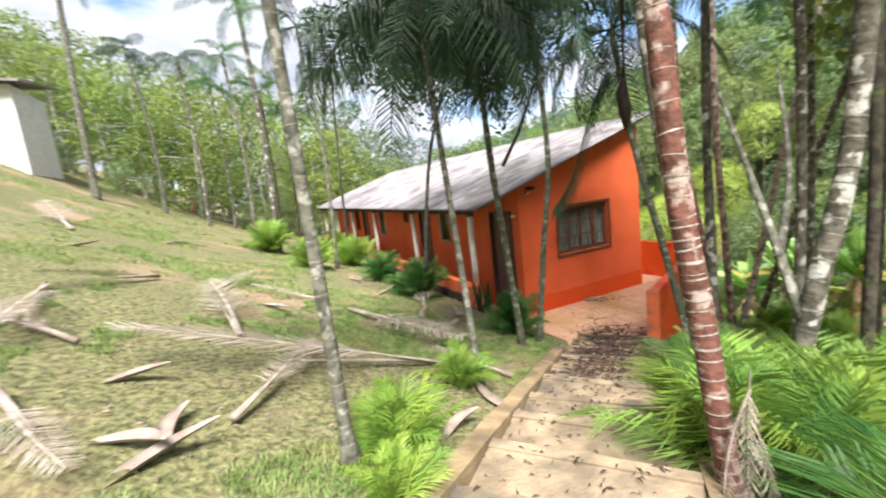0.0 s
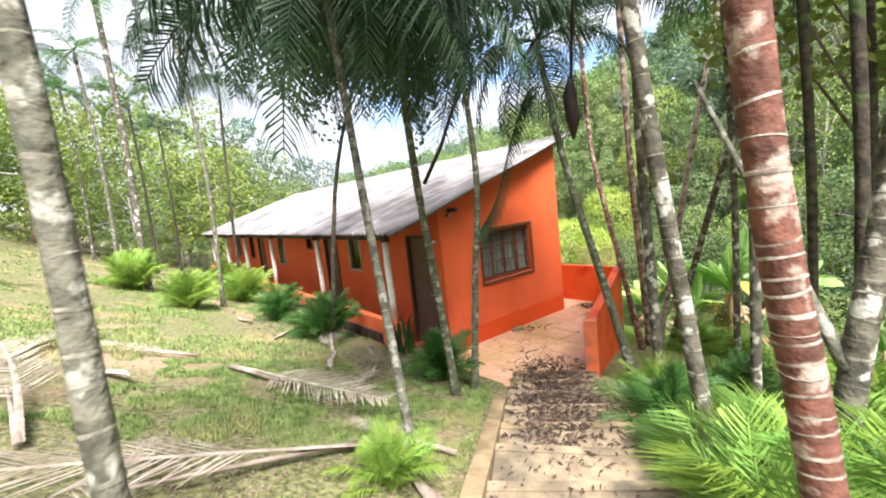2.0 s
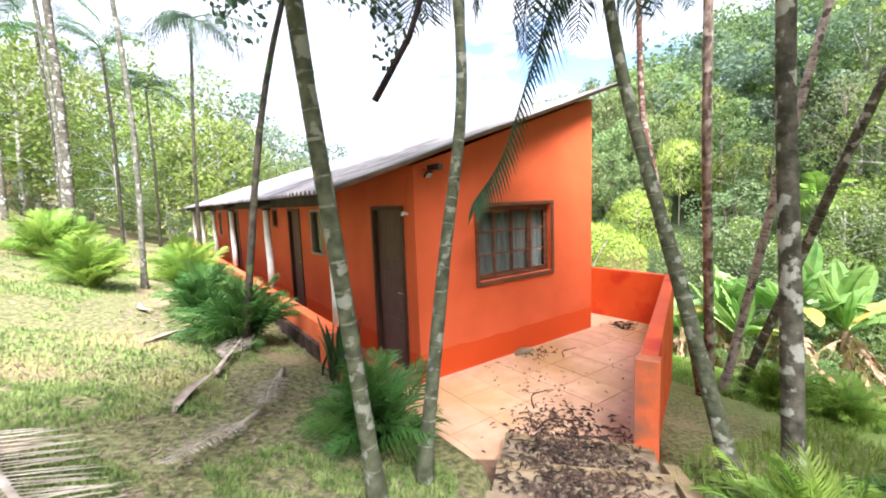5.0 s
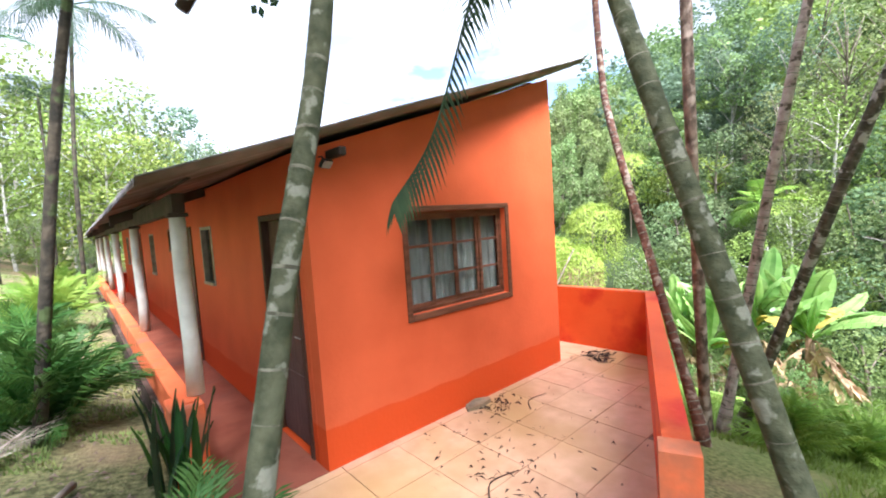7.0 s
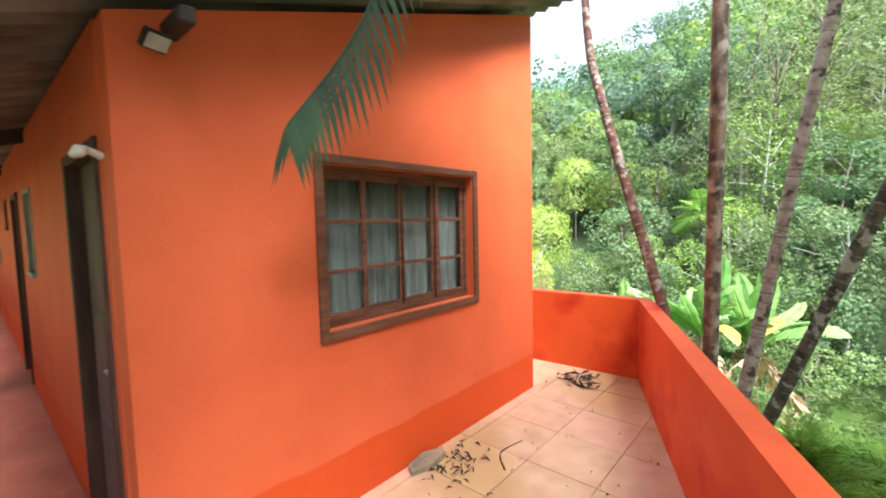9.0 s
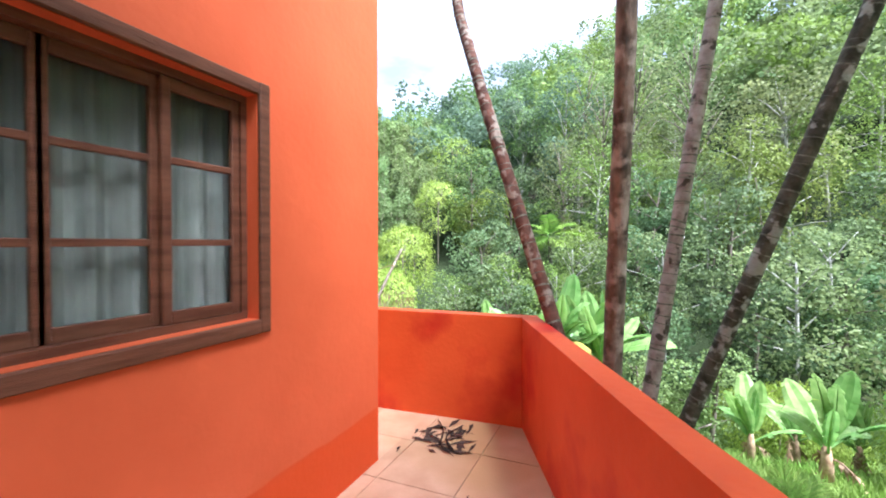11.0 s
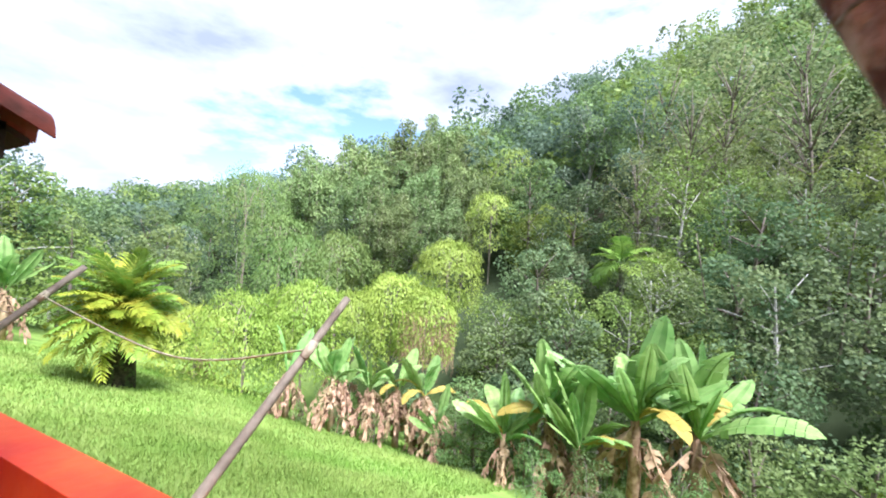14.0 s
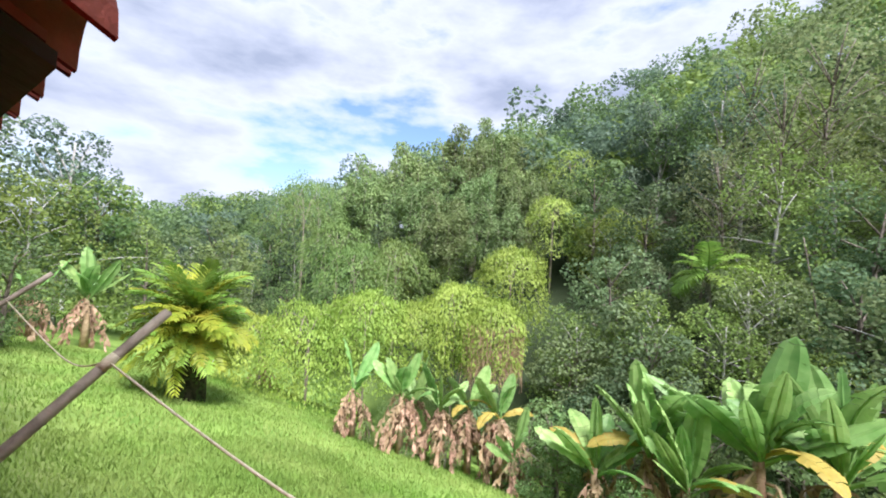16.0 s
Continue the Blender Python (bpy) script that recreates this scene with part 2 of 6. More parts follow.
LIME = mat("lime_bamboo_leaf", (0.22, 0.32, 0.04), (0.37, 0.46, 0.085), 1.2, 0.55, 0, leafy=0.35, vary=0.15)
LIME_DULL = mat("dull_lime_bamboo_leaf", (0.22, 0.30, 0.045), (0.38, 0.44, 0.09), 1.2, 0.55, 0, leafy=0.35, vary=0.15)
OLIVE_BAMBOO = mat("olive_bamboo_leaf", (0.13, 0.215, 0.05), (0.24, 0.33, 0.09), 1.2, 0.55, 0, leafy=0.35, vary=0.15)
# bamboo green, greyed for distance haze as well
BAMBOO = mat("hazed_green_bamboo_leaf", (0.17, 0.25, 0.085), (0.29, 0.375, 0.14), 1.2, 0.55, 0, leafy=0.35, vary=0.2)
BLADE_DRY = mat("yellowish_lawn_blade", (0.10, 0.18, 0.035), (0.31, 0.39, 0.13), 9.0, 0.7, 0, leafy=0.3, c3=(0.36, 0.34, 0.14), scale3=1.1)
BLADE_LIME = mat("lime_lawn_blade", (0.16, 0.245, 0.038), (0.28, 0.365, 0.085), 0.5, 0.65, 0, leafy=0.35, c3=(0.17, 0.30, 0.04), scale3=0.35)


def ground_material():
    """Worn yellowish lawn with bare earth uphill, lime grass on the valley side, very dark green from x 17 to 21 on."""
    m = mat("ground", (0.075, 0.08, 0.03), (0.24, 0.23, 0.10), 22.0, 0.95, 1.0, 45, c3=(0.30, 0.21, 0.13), scale3=0.6, lo=0.36, hi=0.64)
    n, l = m.node_tree.nodes, m.node_tree.links
    b = n["Principled BSDF"]
    before = b.inputs["Base Color"].links[0].from_socket
    geo = n.new("ShaderNodeNewGeometry")
    sep = n.new("ShaderNodeSeparateXYZ")
    l.new(geo.outputs["Position"], sep.inputs["Vector"])
    lime = n.new("ShaderNodeTexNoise")
    lime.inputs["Scale"].default_value, lime.inputs["Detail"].default_value = 0.8, 6
    l.new(geo.outputs["Position"], lime.inputs["Vector"])
    lr = n.new("ShaderNodeValToRGB")
    lr.color_ramp.elements[0].position, lr.color_ramp.elements[0].color = 0.35, (0.14, 0.24, 0.035, 1)
    lr.color_ramp.elements[1].position, lr.color_ramp.elements[1].color = 0.65, (0.25, 0.36, 0.07, 1)
    l.new(lime.outputs["Fac"], lr.inputs["Fac"])
    def step(socket, a, c):
        r = n.new("ShaderNodeMapRange")
        r.inputs["From Min"].default_value, r.inputs["From Max"].default_value = a, c
        l.new(socket, r.inputs["Value"])
        return r.outputs["Result"]
    m1 = n.new("ShaderNodeMixRGB")
    l.new(step(sep.outputs["X"], 2.5, 6.5), m1.inputs["Fac"])
    l.new(before, m1.inputs["Color1"])
    l.new(lr.outputs["Color"], m1.inputs["Color2"])
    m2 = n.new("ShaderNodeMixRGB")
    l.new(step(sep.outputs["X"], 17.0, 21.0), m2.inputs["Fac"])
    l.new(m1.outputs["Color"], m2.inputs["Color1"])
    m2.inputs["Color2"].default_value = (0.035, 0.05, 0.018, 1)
    l.new(m2.outputs["Color"], b.inputs["Base Color"])
    return m


GROUND = ground_material()

glass = bpy.data.materials.new("window_glass")
glass.use_nodes = True
gb = glass.node_tree.nodes["Principled BSDF"]
gb.inputs["Base Color"].default_value = (0.75, 0.8, 0.78, 1)
gb.inputs["Roughness"].default_value, gb.inputs["Transmission Weight"].default_value, gb.inputs["IOR"].default_value = 0.06, 1.0, 1.15


# ---- mesh helpers ----
class Build:
    """Collects vertices and faces of one mesh."""

    def __init__(self):
        self.v, self.f = [], []

    def face(self, *pts):
        k = len(self.v)
        self.v += [tuple(p) for p in pts]
        self.f.append(tuple(range(k, k + len(pts))))

    def box(self, a, b, m=None, bevel=0.0):
        """A box from corner a to corner b, its long edges rounded off by one cut."""
        bm = bmesh.new()
        bmesh.ops.create_cube(bm, size=1)
        for v in bm.verts:
            v.co = Vector([(a[i] + b[i]) / 2 + v.co[i] * (b[i] - a[i]) for i in range(3)])
        if bevel:
            bmesh.ops.bevel(bm, geom=list(bm.edges), offset=bevel, segments=1, affect="EDGES")
        if m is not None:
            bm.transform(m)
        k = len(self.v)
        bm.verts.index_update()
        self.v += [tuple(v.co) for v in bm.verts]
        self.f += [tuple(k + v.index for v in f.verts) for f in bm.faces]
        bm.free()
        return self

    def prism(self, poly, z0, z1):
        """An upright prism over a plan polygon; z0 and z1 may be lists."""
        k, n = len(self.v), len(poly)
        z0 = z0 if isinstance(z0, (list, tuple)) else [z0] * n
        z1 = z1 if isinstance(z1, (list, tuple)) else [z1] * n
        self.v += [(p[0], p[1], z) for p, z in zip(poly, z0)] + [(p[0], p[1], z) for p, z in zip(poly, z1)]
        self.f += [tuple(range(k + n - 1, k - 1, -1)), tuple(range(k + n, k + 2 * n))]
        self.f += [(k + i, k + (i + 1) % n, k + n + (i + 1) % n, k + n + i) for i in range(n)]
        return self

    def tube(self, pts, radii, n=8, cap=True):
        pts = [Vector(p) for p in pts]
        k = len(self.v)
        side = Vector((1, 0.02, 0.01))
        for i, p in enumerate(pts):
            d = (pts[min(i + 1, len(pts) - 1)] - pts[max(i - 1, 0)]).normalized()
            a = d.cross(side if abs(d.dot(side)) < 0.9 else Vector((0, 1, 0))).normalized()
            b = d.cross(a)
            for j in range(n):
                t = 2 * math.pi * j / n
                self.v.append(tuple(p + radii[i] * (math.cos(t) * a + math.sin(t) * b)))
        for i in range(len(pts) - 1):
            for j in range(n):
                self.f.append((k + i * n + j, k + i * n + (j + 1) % n, k + (i + 1) * n + (j + 1) % n, k + (i + 1) * n + j))
        if cap:
            self.f.append(tuple(k + j for j in range(n))[::-1])
            self.f.append(tuple(k + (len(pts) - 1) * n + j for j in range(n)))
        return self

    def mesh(self, name, material, smooth=False):
        me = bpy.data.meshes.new(name)
        me.from_pydata(self.v, [], self.f)
        me.materials.append(material)
        if smooth:
            me.polygons.foreach_set("use_smooth", [True] * len(me.polygons))
        me.update()
        return me


def part(name, built, material, parent=None, label="", smooth=False, at=None):
    """Links one mesh object under a thing or a part; built may be a Build or a ready mesh."""
    me = built if isinstance(built, bpy.types.Mesh) else built.mesh(name, material, smooth)
    ob = new(name, me)
    if parent is not None:
        ob.parent = parent
    if at is not None:
        ob.matrix_basis = at
    if label:
        tagged(ob, label)
    return ob


def thing(name, label, category, at=None, group="", kind=""):
    ob = new(name)
    ob.empty_display_size = 0.1
    if at is not None:
        ob.matrix_basis = at
    return tagged(ob, label, category, group, kind)


def structure(name, built, material, label, category, smooth=False):
    return tagged(part(name, built, material, smooth=smooth), label, category, kind="structure")


# ---- terrain ----
def hill(x, y):
    """Height of the ground: lawn rising to the west, meadow falling to the valley, wooded hill beyond."""
    bump = 0.06 * noise.noise(Vector((x * 0.5, y * 0.5, 3.1))) + 0.25 * noise.noise(Vector((x * 0.07, y * 0.07, 7.7))) * min(1, max(0, (abs(x - 1) + abs(y)) / 25 - 0.3))
    if x < -0.95:
        d = -0.95 - x
        z = 0.35 + 0.22 * d + 0.02 * d * d if d < 11 else 5.19 + 0.45 * (d - 11) * (1 if d < 40 else 40 / d)
    else:
        u = x + 0.95
        steep = 0.575 * min(1.7, max(0.45, 1 - 0.010 * (y - 4)))
        z = 0.35 - 0.2 * u - 0.0075 * u * u if u < 19 else -6.16 + steep * (min(u, 75) - 19)
    return z + bump


KEND = Vector((-1.29, -2.46))
PDIR, PSIDE = Vector((-0.76, -0.65)), Vector((0.65, -0.76))
PMID = KEND + 0.62 * PSIDE
STEP_RUN, STEP_RISE, STEPS = 0.56, 0.125, 13


def path_height(s):
    return max(0.0, min(STEPS, math.floor((s + 1.45) / STEP_RUN) + 1)) * STEP_RISE


def ground_at(x, y):
    z = hill(x, y)
    off = Vector((x, y)) - PMID
    s, w = off.dot(PDIR), off.dot(PSIDE)
    if -1.8 < s < 6.0 and -0.6 < w < 0.62:
        z = min(z, path_height(s) - 0.12)
    if -0.93 < x < 4.2 and y > -0.2 or -0.7 < x < 4.2 and y > -2.4 and (y + 2.42) > 0.447 * (x - 0.56) - 0.05:
        z = min(z, -0.25)
    return z


def axis(*runs):
    out = []
    for a, b, step in runs:
        out += list(np.arange(a, b - 1e-6, step))
    return out + [runs[-1][1]]


gx = axis((-260, -60, 20), (-60, -16, 3), (-16, -7, 0.6), (-7, -1.1, 0.16), (-1.1, 0.9, 0.09), (0.9, 4.6, 0.2), (4.6, 22, 0.6), (22, 80, 3), (80, 400, 32))
gy = axis((-260, -60, 20), (-60, -16, 3), (-16, -7, 0.6), (-7, 1.0, 0.14), (1, 6, 0.3), (6, 22, 0.8), (22, 80, 3), (80, 400, 32))
g = Build()
g.v = [(x, y, ground_at(x, y)) for y in gy for x in gx]
g.f = [(j * len(gx) + i, j * len(gx) + i + 1, (j + 1) * len(gx) + i + 1, (j + 1) * len(gx) + i) for j in range(len(gy) - 1) for i in range(len(gx) - 1)]
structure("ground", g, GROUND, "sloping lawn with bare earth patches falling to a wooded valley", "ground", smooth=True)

# ---- house shell ----
W, L = 3.283, 17.0
SLOPE = 0.33


def under(x):
    return 2.52 + SLOPE * x


class Wall(Build):
    """A wall in a vertical plane with rectangular openings that go through it."""

    def slab(self, along, c0, c1, length, top0, top1, holes, z0=-0.3, first=0.0):
        cuts = sorted({first, length, *[h for a, b, _, _ in holes for h in (a, b)]})
        def put(p, q, za, zb0, zb1):
            def pt(u, c, z):
                return (c, u, z) if along == "y" else (u, c, z)
            poly = [pt(p, c0, za), pt(q, c0, za), pt(q, c0, zb1), pt(p, c0, zb0)]
            back = [pt(p, c1, za), pt(q, c1, za), pt(q, c1, zb1), pt(p, c1, zb0)]
            k = len(self.v)
            self.v += poly + back
            self.f += [(k, k + 1, k + 2, k + 3), (k + 7, k + 6, k + 5, k + 4), (k, k + 4, k + 5, k + 1), (k + 1, k + 5, k + 6, k + 2), (k + 2, k + 6, k + 7, k + 3), (k + 3, k + 7, k + 4, k)]
        for p, q in zip(cuts, cuts[1:]):
            ta, tb = top0 + (top1 - top0) * p / length, top0 + (top1 - top0) * q / length
            hole = [h for h in holes if h[0] <= p and q <= h[1]]
            if not hole:
                put(p, q, z0, ta, tb)
            else:
                _, _, za, zb = hole[0]
                if za > z0:
                    put(p, q, z0, za, za)
                put(p, q, zb, ta, tb)
        return self


END_WIN = (0.93, 2.31, 1.08, 2.04)
FRONT = [(0.25, 1.09, 0.0, 2.1, "door"), (3.05, 3.65, 1.28, 2.06, "window"), (4.3, 5.1, 0.0, 2.1, "door"), (6.0, 6.42, 1.70, 2.1, "window"),
         (8.5, 9.2, 1.12, 2.06, "window"), (10.9, 11.7, 0.0, 2.1, "door"), (12.3, 13.0, 1.14, 2.06, "window"), (14.6, 15.3, 1.14, 2.06, "window")]
wall_end = structure("wall_south", Wall().slab("x", 0.0, 0.16, W, under(0) + 0.02, under(W) + 0.02, [END_WIN]), ORANGE, "orange painted plaster end wall with a darker orange base band", "wall")
wall_front = structure("wall_west", Wall().slab("y", 0.0, 0.16, L, under(0) + 0.04, under(0) + 0.04, [h[:4] for h in FRONT], first=0.163), ORANGE, "orange painted plaster wall along the veranda", "wall")
wall_front.location = (0, 0, 0)
wall_back = structure("wall_east", Wall().slab("y", W - 0.16, W, L, under(W), under(W), [], first=0.163), ORANGE, "orange painted rear wall of the house", "wall")
wall_far = structure("wall_north", Wall().slab("x", L - 0.16, L, W, under(0), under(W), []), ORANGE, "orange painted far end wall of the house", "wall")
for o, dx in ((wall_front, -0.002), (wall_end, 0), (wall_back, 0.002)):
    o.location.x = dx

# unseen floor and ceiling behind the openings, room shade put into their colour
structure("room_backing", Build().box((0.5, 0.45, -0.02), (W - 0.3, L - 0.5, 0.0)), DARK, "added interior floor behind the windows, near black for the unlit room", "floor")
structure("ceiling", Build().box((0.17, 0.17, 2.4), (W - 0.17, L - 0.17, 2.44)), DARK, "added interior ceiling of the house, near black for the unlit room", "ceiling")

# corrugated roof, a sheet with real waves running down the slope
pitch_len = 0.146
r = Build()
Y0, Y1, X0, X1 = -0.30, L + 0.3, -1.08, W + 0.42
ny = int((Y1 - Y0) / pitch_len * 6)
for side in (0, 1):
    for j in range(ny + 1):
        y = Y0 + (Y1 - Y0) * j / ny
        w = 0.024 * math.cos(2 * math.pi * (y - Y0) / pitch_len)
        for i in range(7):
            x = X0 + (X1 - X0) * i / 6
            sag = 0.012 * noise.noise(Vector((x * 0.8, y * 0.8, 0)))
            r.v.append((x, y, under(x) + 0.10 + w + sag + (0.012 if side else 0)))
for side in (0, 1):
    k = side * (ny + 1) * 7
    for j in range(ny):
        for i in range(6):
            q = (k + j * 7 + i, k + j * 7 + i + 1, k + (j + 1) * 7 + i + 1, k + (j + 1) * 7 + i)
            r.f.append(q if side else q[::-1])
k2 = (ny + 1) * 7
for j in range(ny):
    for i in (0, 6):
        r.f.append((j * 7 + i, (j + 1) * 7 + i, k2 + (j + 1) * 7 + i, k2 + j * 7 + i))
for i in range(6):
    for j in (0, ny):
        r.f.append((j * 7 + i, j * 7 + i + 1, k2 + j * 7 + i + 1, k2 + j * 7 + i))
roof = structure("roof", r, ROOF, "weathered grey corrugated fibre-cement single-pitch roof", "roof", smooth=True)
for y in (3.2, 6.5, 9.8, 13.1, 16.4):
    b = Build()
    b.box((X0 + 0.05, y - 0.04, -0.12), (X1 - 0.06, y + 0.04, 0.0))
    b.v = [(x, yy, z + under(x) + 0.072) for x, yy, z in b.v]
    part("rafter", b, BEAM, roof, "dark roof rafter")
for x in (-0.76,):
    b = Build().box((x - 0.04, 0.48, under(x) - 0.14), (x + 0.04, L + 0.2, under(x) - 0.0))
    part("veranda_beam", b, BEAM, roof, "dark timber beam on the posts")
# added dark strip that draws the shadow line under the eave
structure("wall_top_shadow_board", Build().box((X0 + 0.3, -0.02, 0), (X0 + 0.32, L, 0.01)), BEAM, "thin dark strip added under the eave as its shadow", "trim").location = (0, 0, under(X0 + 0.31) + 0.05)


# ---- end window ----
def end_window():
    x0, x1, z0, z1 = END_WIN
    w = tagged(new("window_1"), "brown wooden sliding window with twelve small panes and grey curtains", "window", kind="structure")
    f = Build()
    f.box((x0 - 0.055, -0.022, z0 - 0.06), (x0, 0.0, z1 + 0.055), bevel=0.005)
    f.box((x1, -0.022, z0 - 0.06), (x1 + 0.055, 0.0, z1 + 0.055), bevel=0.005)
    f.box((x0 + 0.001, -0.020, z1), (x1 - 0.001, 0.0, z1 + 0.053), bevel=0.005)
    part("architrave", f, WOOD, w)
    f = Build()
    f.box((x0, 0.06, z0), (x0 + 0.03, 0.13, z1))
    f.box((x1 - 0.03, 0.06, z0), (x1, 0.13, z1))
    f.box((x0 + 0.03, 0.06, z1 - 0.03), (x1 - 0.03, 0.13, z1))
    part("window_frame", f, WOOD, w)
    part("window_sill", Build().box((x0 + 0.001, -0.024, z0 - 0.06), (x1 - 0.001, 0.0, z0), bevel=0.005), WOOD, w)
    part("inner_sill", Build().box((x0 + 0.03, 0.06, z0), (x1 - 0.03, 0.13, z0 + 0.03)), WOOD, w)
    n = 4
    wide = (x1 - x0 - 0.06) / n
    for leaf in range(4):
        lx0, y = x0 + 0.03 + leaf * wide, (0.07 if leaf in (0, 3) else 0.098)
        s = Build()
        a, c = lx0 - (0.012 if leaf in (1, 2) else 0), lx0 + wide + (0.012 if leaf in (1, 2) else 0)
        s.box((a, y, z0 + 0.03), (a + 0.036, y + 0.024, z1 - 0.03), bevel=0.004)
        s.box((c - 0.036, y, z0 + 0.03), (c, y + 0.024, z1 - 0.03), bevel=0.004)
        zs = [z0 + 0.03 + (z1 - z0 - 0.06) * i / 3 for i in range(4)]
        for i, z in enumerate(zs):
            h = 0.024 if i in (0, 3) else 0.013
            zz = z + (h if i == 0 else -h if i == 3 else 0)
            s.box((a + 0.035, y + 0.002, zz - h), (c - 0.035, y + 0.022, zz + h), bevel=0.003)
        sash = part("sash", s, WOOD, w)
        for i in range(3):
            p = Build().box((a + 0.034, y + 0.010, zs[i] + 0.01), (c - 0.034, y + 0.013, zs[i + 1] - 0.01))
            pane = part("pane", p, glass, sash)
            pane.visible_shadow = False
    cu = Build()
    for j in range(60):
        xa, xb = x0 + (x1 - x0) * j / 60, x0 + (x1 - x0) * (j + 1) / 60
        ya, yb = 0.165 + 0.018 * math.sin(j * 1.15), 0.165 + 0.018 * math.sin((j + 1) * 1.15)
        cu.face((xa, ya, z0 - 0.05), (xb, yb, z0 - 0.05), (xb, yb, z1 + 0.02), (xa, ya, z1 + 0.02))
    tagged(part("curtain", cu, CURTAIN, smooth=True), "grey gathered curtain hanging behind the window", "curtain")


end_window()


# ---- veranda doors and windows ----
def veranda_door(y0, y1, number):
    d = tagged(new("door_%d" % number), "grey-brown wooden door in a dark wooden frame, closed", "door", kind="structure")
    f = Build()
    f.box((-0.02, y0 - 0.005, 0.0), (0.14, y0 + 0.055, 2.1), bevel=0.005)
    f.box((-0.02, y1 - 0.055, 0.0), (0.14, y1 + 0.005, 2.1), bevel=0.005)
    f.box((-0.018, y0 + 0.054, 2.045), (0.14, y1 - 0.054, 2.1), bevel=0.005)
    part("door_frame", f, DOORWOOD, d)
    leaf = part("door_leaf", Build().box((0.05, y0 + 0.056, 0.01), (0.085, y1 - 0.056, 2.043), bevel=0.003), DOORPLY, d)
    for a in (0.15, 0.75, 1.4):
        part("door_panel", Build().box((0.042, y0 + 0.16, a), (0.052, y1 - 0.16, a + 0.5), bevel=0.004), DOORPLY, leaf)
    h = Build().tube([(0.045, y0 + 0.12, 1.02), (0.0, y0 + 0.12, 1.02), (0.0, y0 + 0.22, 1.02)], [0.008] * 3, 6)
    part("door_handle", h, ALU, leaf, "grey metal lever handle")


def veranda_window(y0, y1, z0, z1, number):
    w = tagged(new("window_%d" % number), "narrow metal-framed veranda window with dark glass", "window", kind="structure")
    f = Build()
    f.box((-0.012, y0 - 0.01, z0 - 0.01), (0.09, y0 + 0.035, z1 + 0.01))
    f.box((-0.012, y1 - 0.035, z0 - 0.01), (0.09, y1 + 0.01, z1 + 0.01))
    f.box((-0.012, y0 + 0.034, z1 - 0.03), (0.09, y1 - 0.034, z1 + 0.008))
    f.box((-0.03, y0 + 0.034, z0 - 0.01), (0.09, y1 - 0.034, z0 + 0.03))
    part("window_frame", f, ALU if number % 2 == 0 else WOOD, w)
    part("pane", Build().box((0.05, y0 + 0.03, z0 + 0.025), (0.056, y1 - 0.03, z1 - 0.025)), glass, w).visible_shadow = False


nd, nw = 1, 2
for y0, y1, z0, z1, what in FRONT:
    if what == "door":
        veranda_door(y0, y1, nd)
        nd += 1
    else:
        veranda_window(y0, y1, z0, z1, nw)
        nw += 1

# ---- porch slab, veranda wall, posts ----
PA, PB, PC, PD = Vector((0.56, -2.34)), Vector((4.11, -0.76)), Vector((3.88, 2.4)), Vector((3.88, 9.0))
EDGE0 = Vector((-0.88, -1.15))
slab = Build().prism([EDGE0, PA + Vector((0.05, -0.05)), PB + Vector((0.1, -0.05)), PC + Vector((0.1, 0)), (3.75, 9.0), (W - 0.05, 9.0), (W - 0.05, 0.1), (0.1, 0.1), (0.1, L), (-0.9, L), (-0.9, 0.0)], -0.6, -0.012)
porch = structure("porch_floor", slab, JOINT, "salmon cement-tiled porch floor with dark joints and damp patches", "floor")
lw = Build()
lw.box((-0.92, 0.42, -0.3), (-0.78, L, 0.745), bevel=0.008)
structure("veranda_wall", lw, RENDER_PALE, "low pale orange veranda wall, dirty at its foot", "wall")
structure("veranda_floor", Build().box((-0.776, 0.0, -0.02), (-0.006, L - 0.12, 0.002)), REDCEMENT, "worn dark red cement veranda floor", "floor")
structure("veranda_end_wall", Build().box((-0.78, L - 0.12, -0.1), (-0.003, L, 0.75)), PARAPET, "low orange wall closing the veranda", "wall")
part("wall_plinth", Build().box((-0.97, 0.35, -0.3), (-0.75, 0.66, 0.73), bevel=0.01), RENDER_PALE, bpy.data.objects["veranda_wall"])


def white_post(y):
    p = thing("veranda_post", "slender white painted round post on the low orange wall", "post", pose(-0.765, y, 0.745), group="veranda posts")
    b = Build().tube([(0, 0, 0), (0.004, 0, 0.4), (-0.004, 0.004, 0.9), (0, 0, under(-0.76) - 0.14 - 0.745)], [0.062, 0.058, 0.056, 0.054], 14)
    part("shaft", b, WHITE, p, smooth=True)
    part("capital", Build().box((-0.066, -0.066, under(-0.76) - 0.172 - 0.745), (0.066, 0.066, under(-0.76) - 0.141 - 0.745), bevel=0.006), BEAM, p)
    return p


first_post = white_post(0.555)
for y in (3.635, 7.22, 10.4, 13.5, 16.6):
    copy_thing(first_post, pose(-0.765, y, 0.745))


# ---- parapet ----
def wall_run(points, thick, z0, z1):
    """A wall of even thickness along a plan line, thickness to the right of it."""
    b = Build()
    pts = [Vector(p) for p in points]
    outer = []
    for i, p in enumerate(pts):
        ns = []
        for a, c in ((i - 1, i), (i, i + 1)):
            if 0 <= a and c < len(pts):
                d = (pts[c] - pts[a]).normalized()
                ns.append(Vector((d.y, -d.x)))
        nrm = sum(ns, Vector((0, 0))).normalized()
        outer.append(p + nrm * thick / max(0.5, nrm.dot(ns[0])))
    for i in range(len(pts) - 1):
        b.prism([pts[i], outer[i], outer[i + 1], pts[i + 1]], z0, z1)
    return b


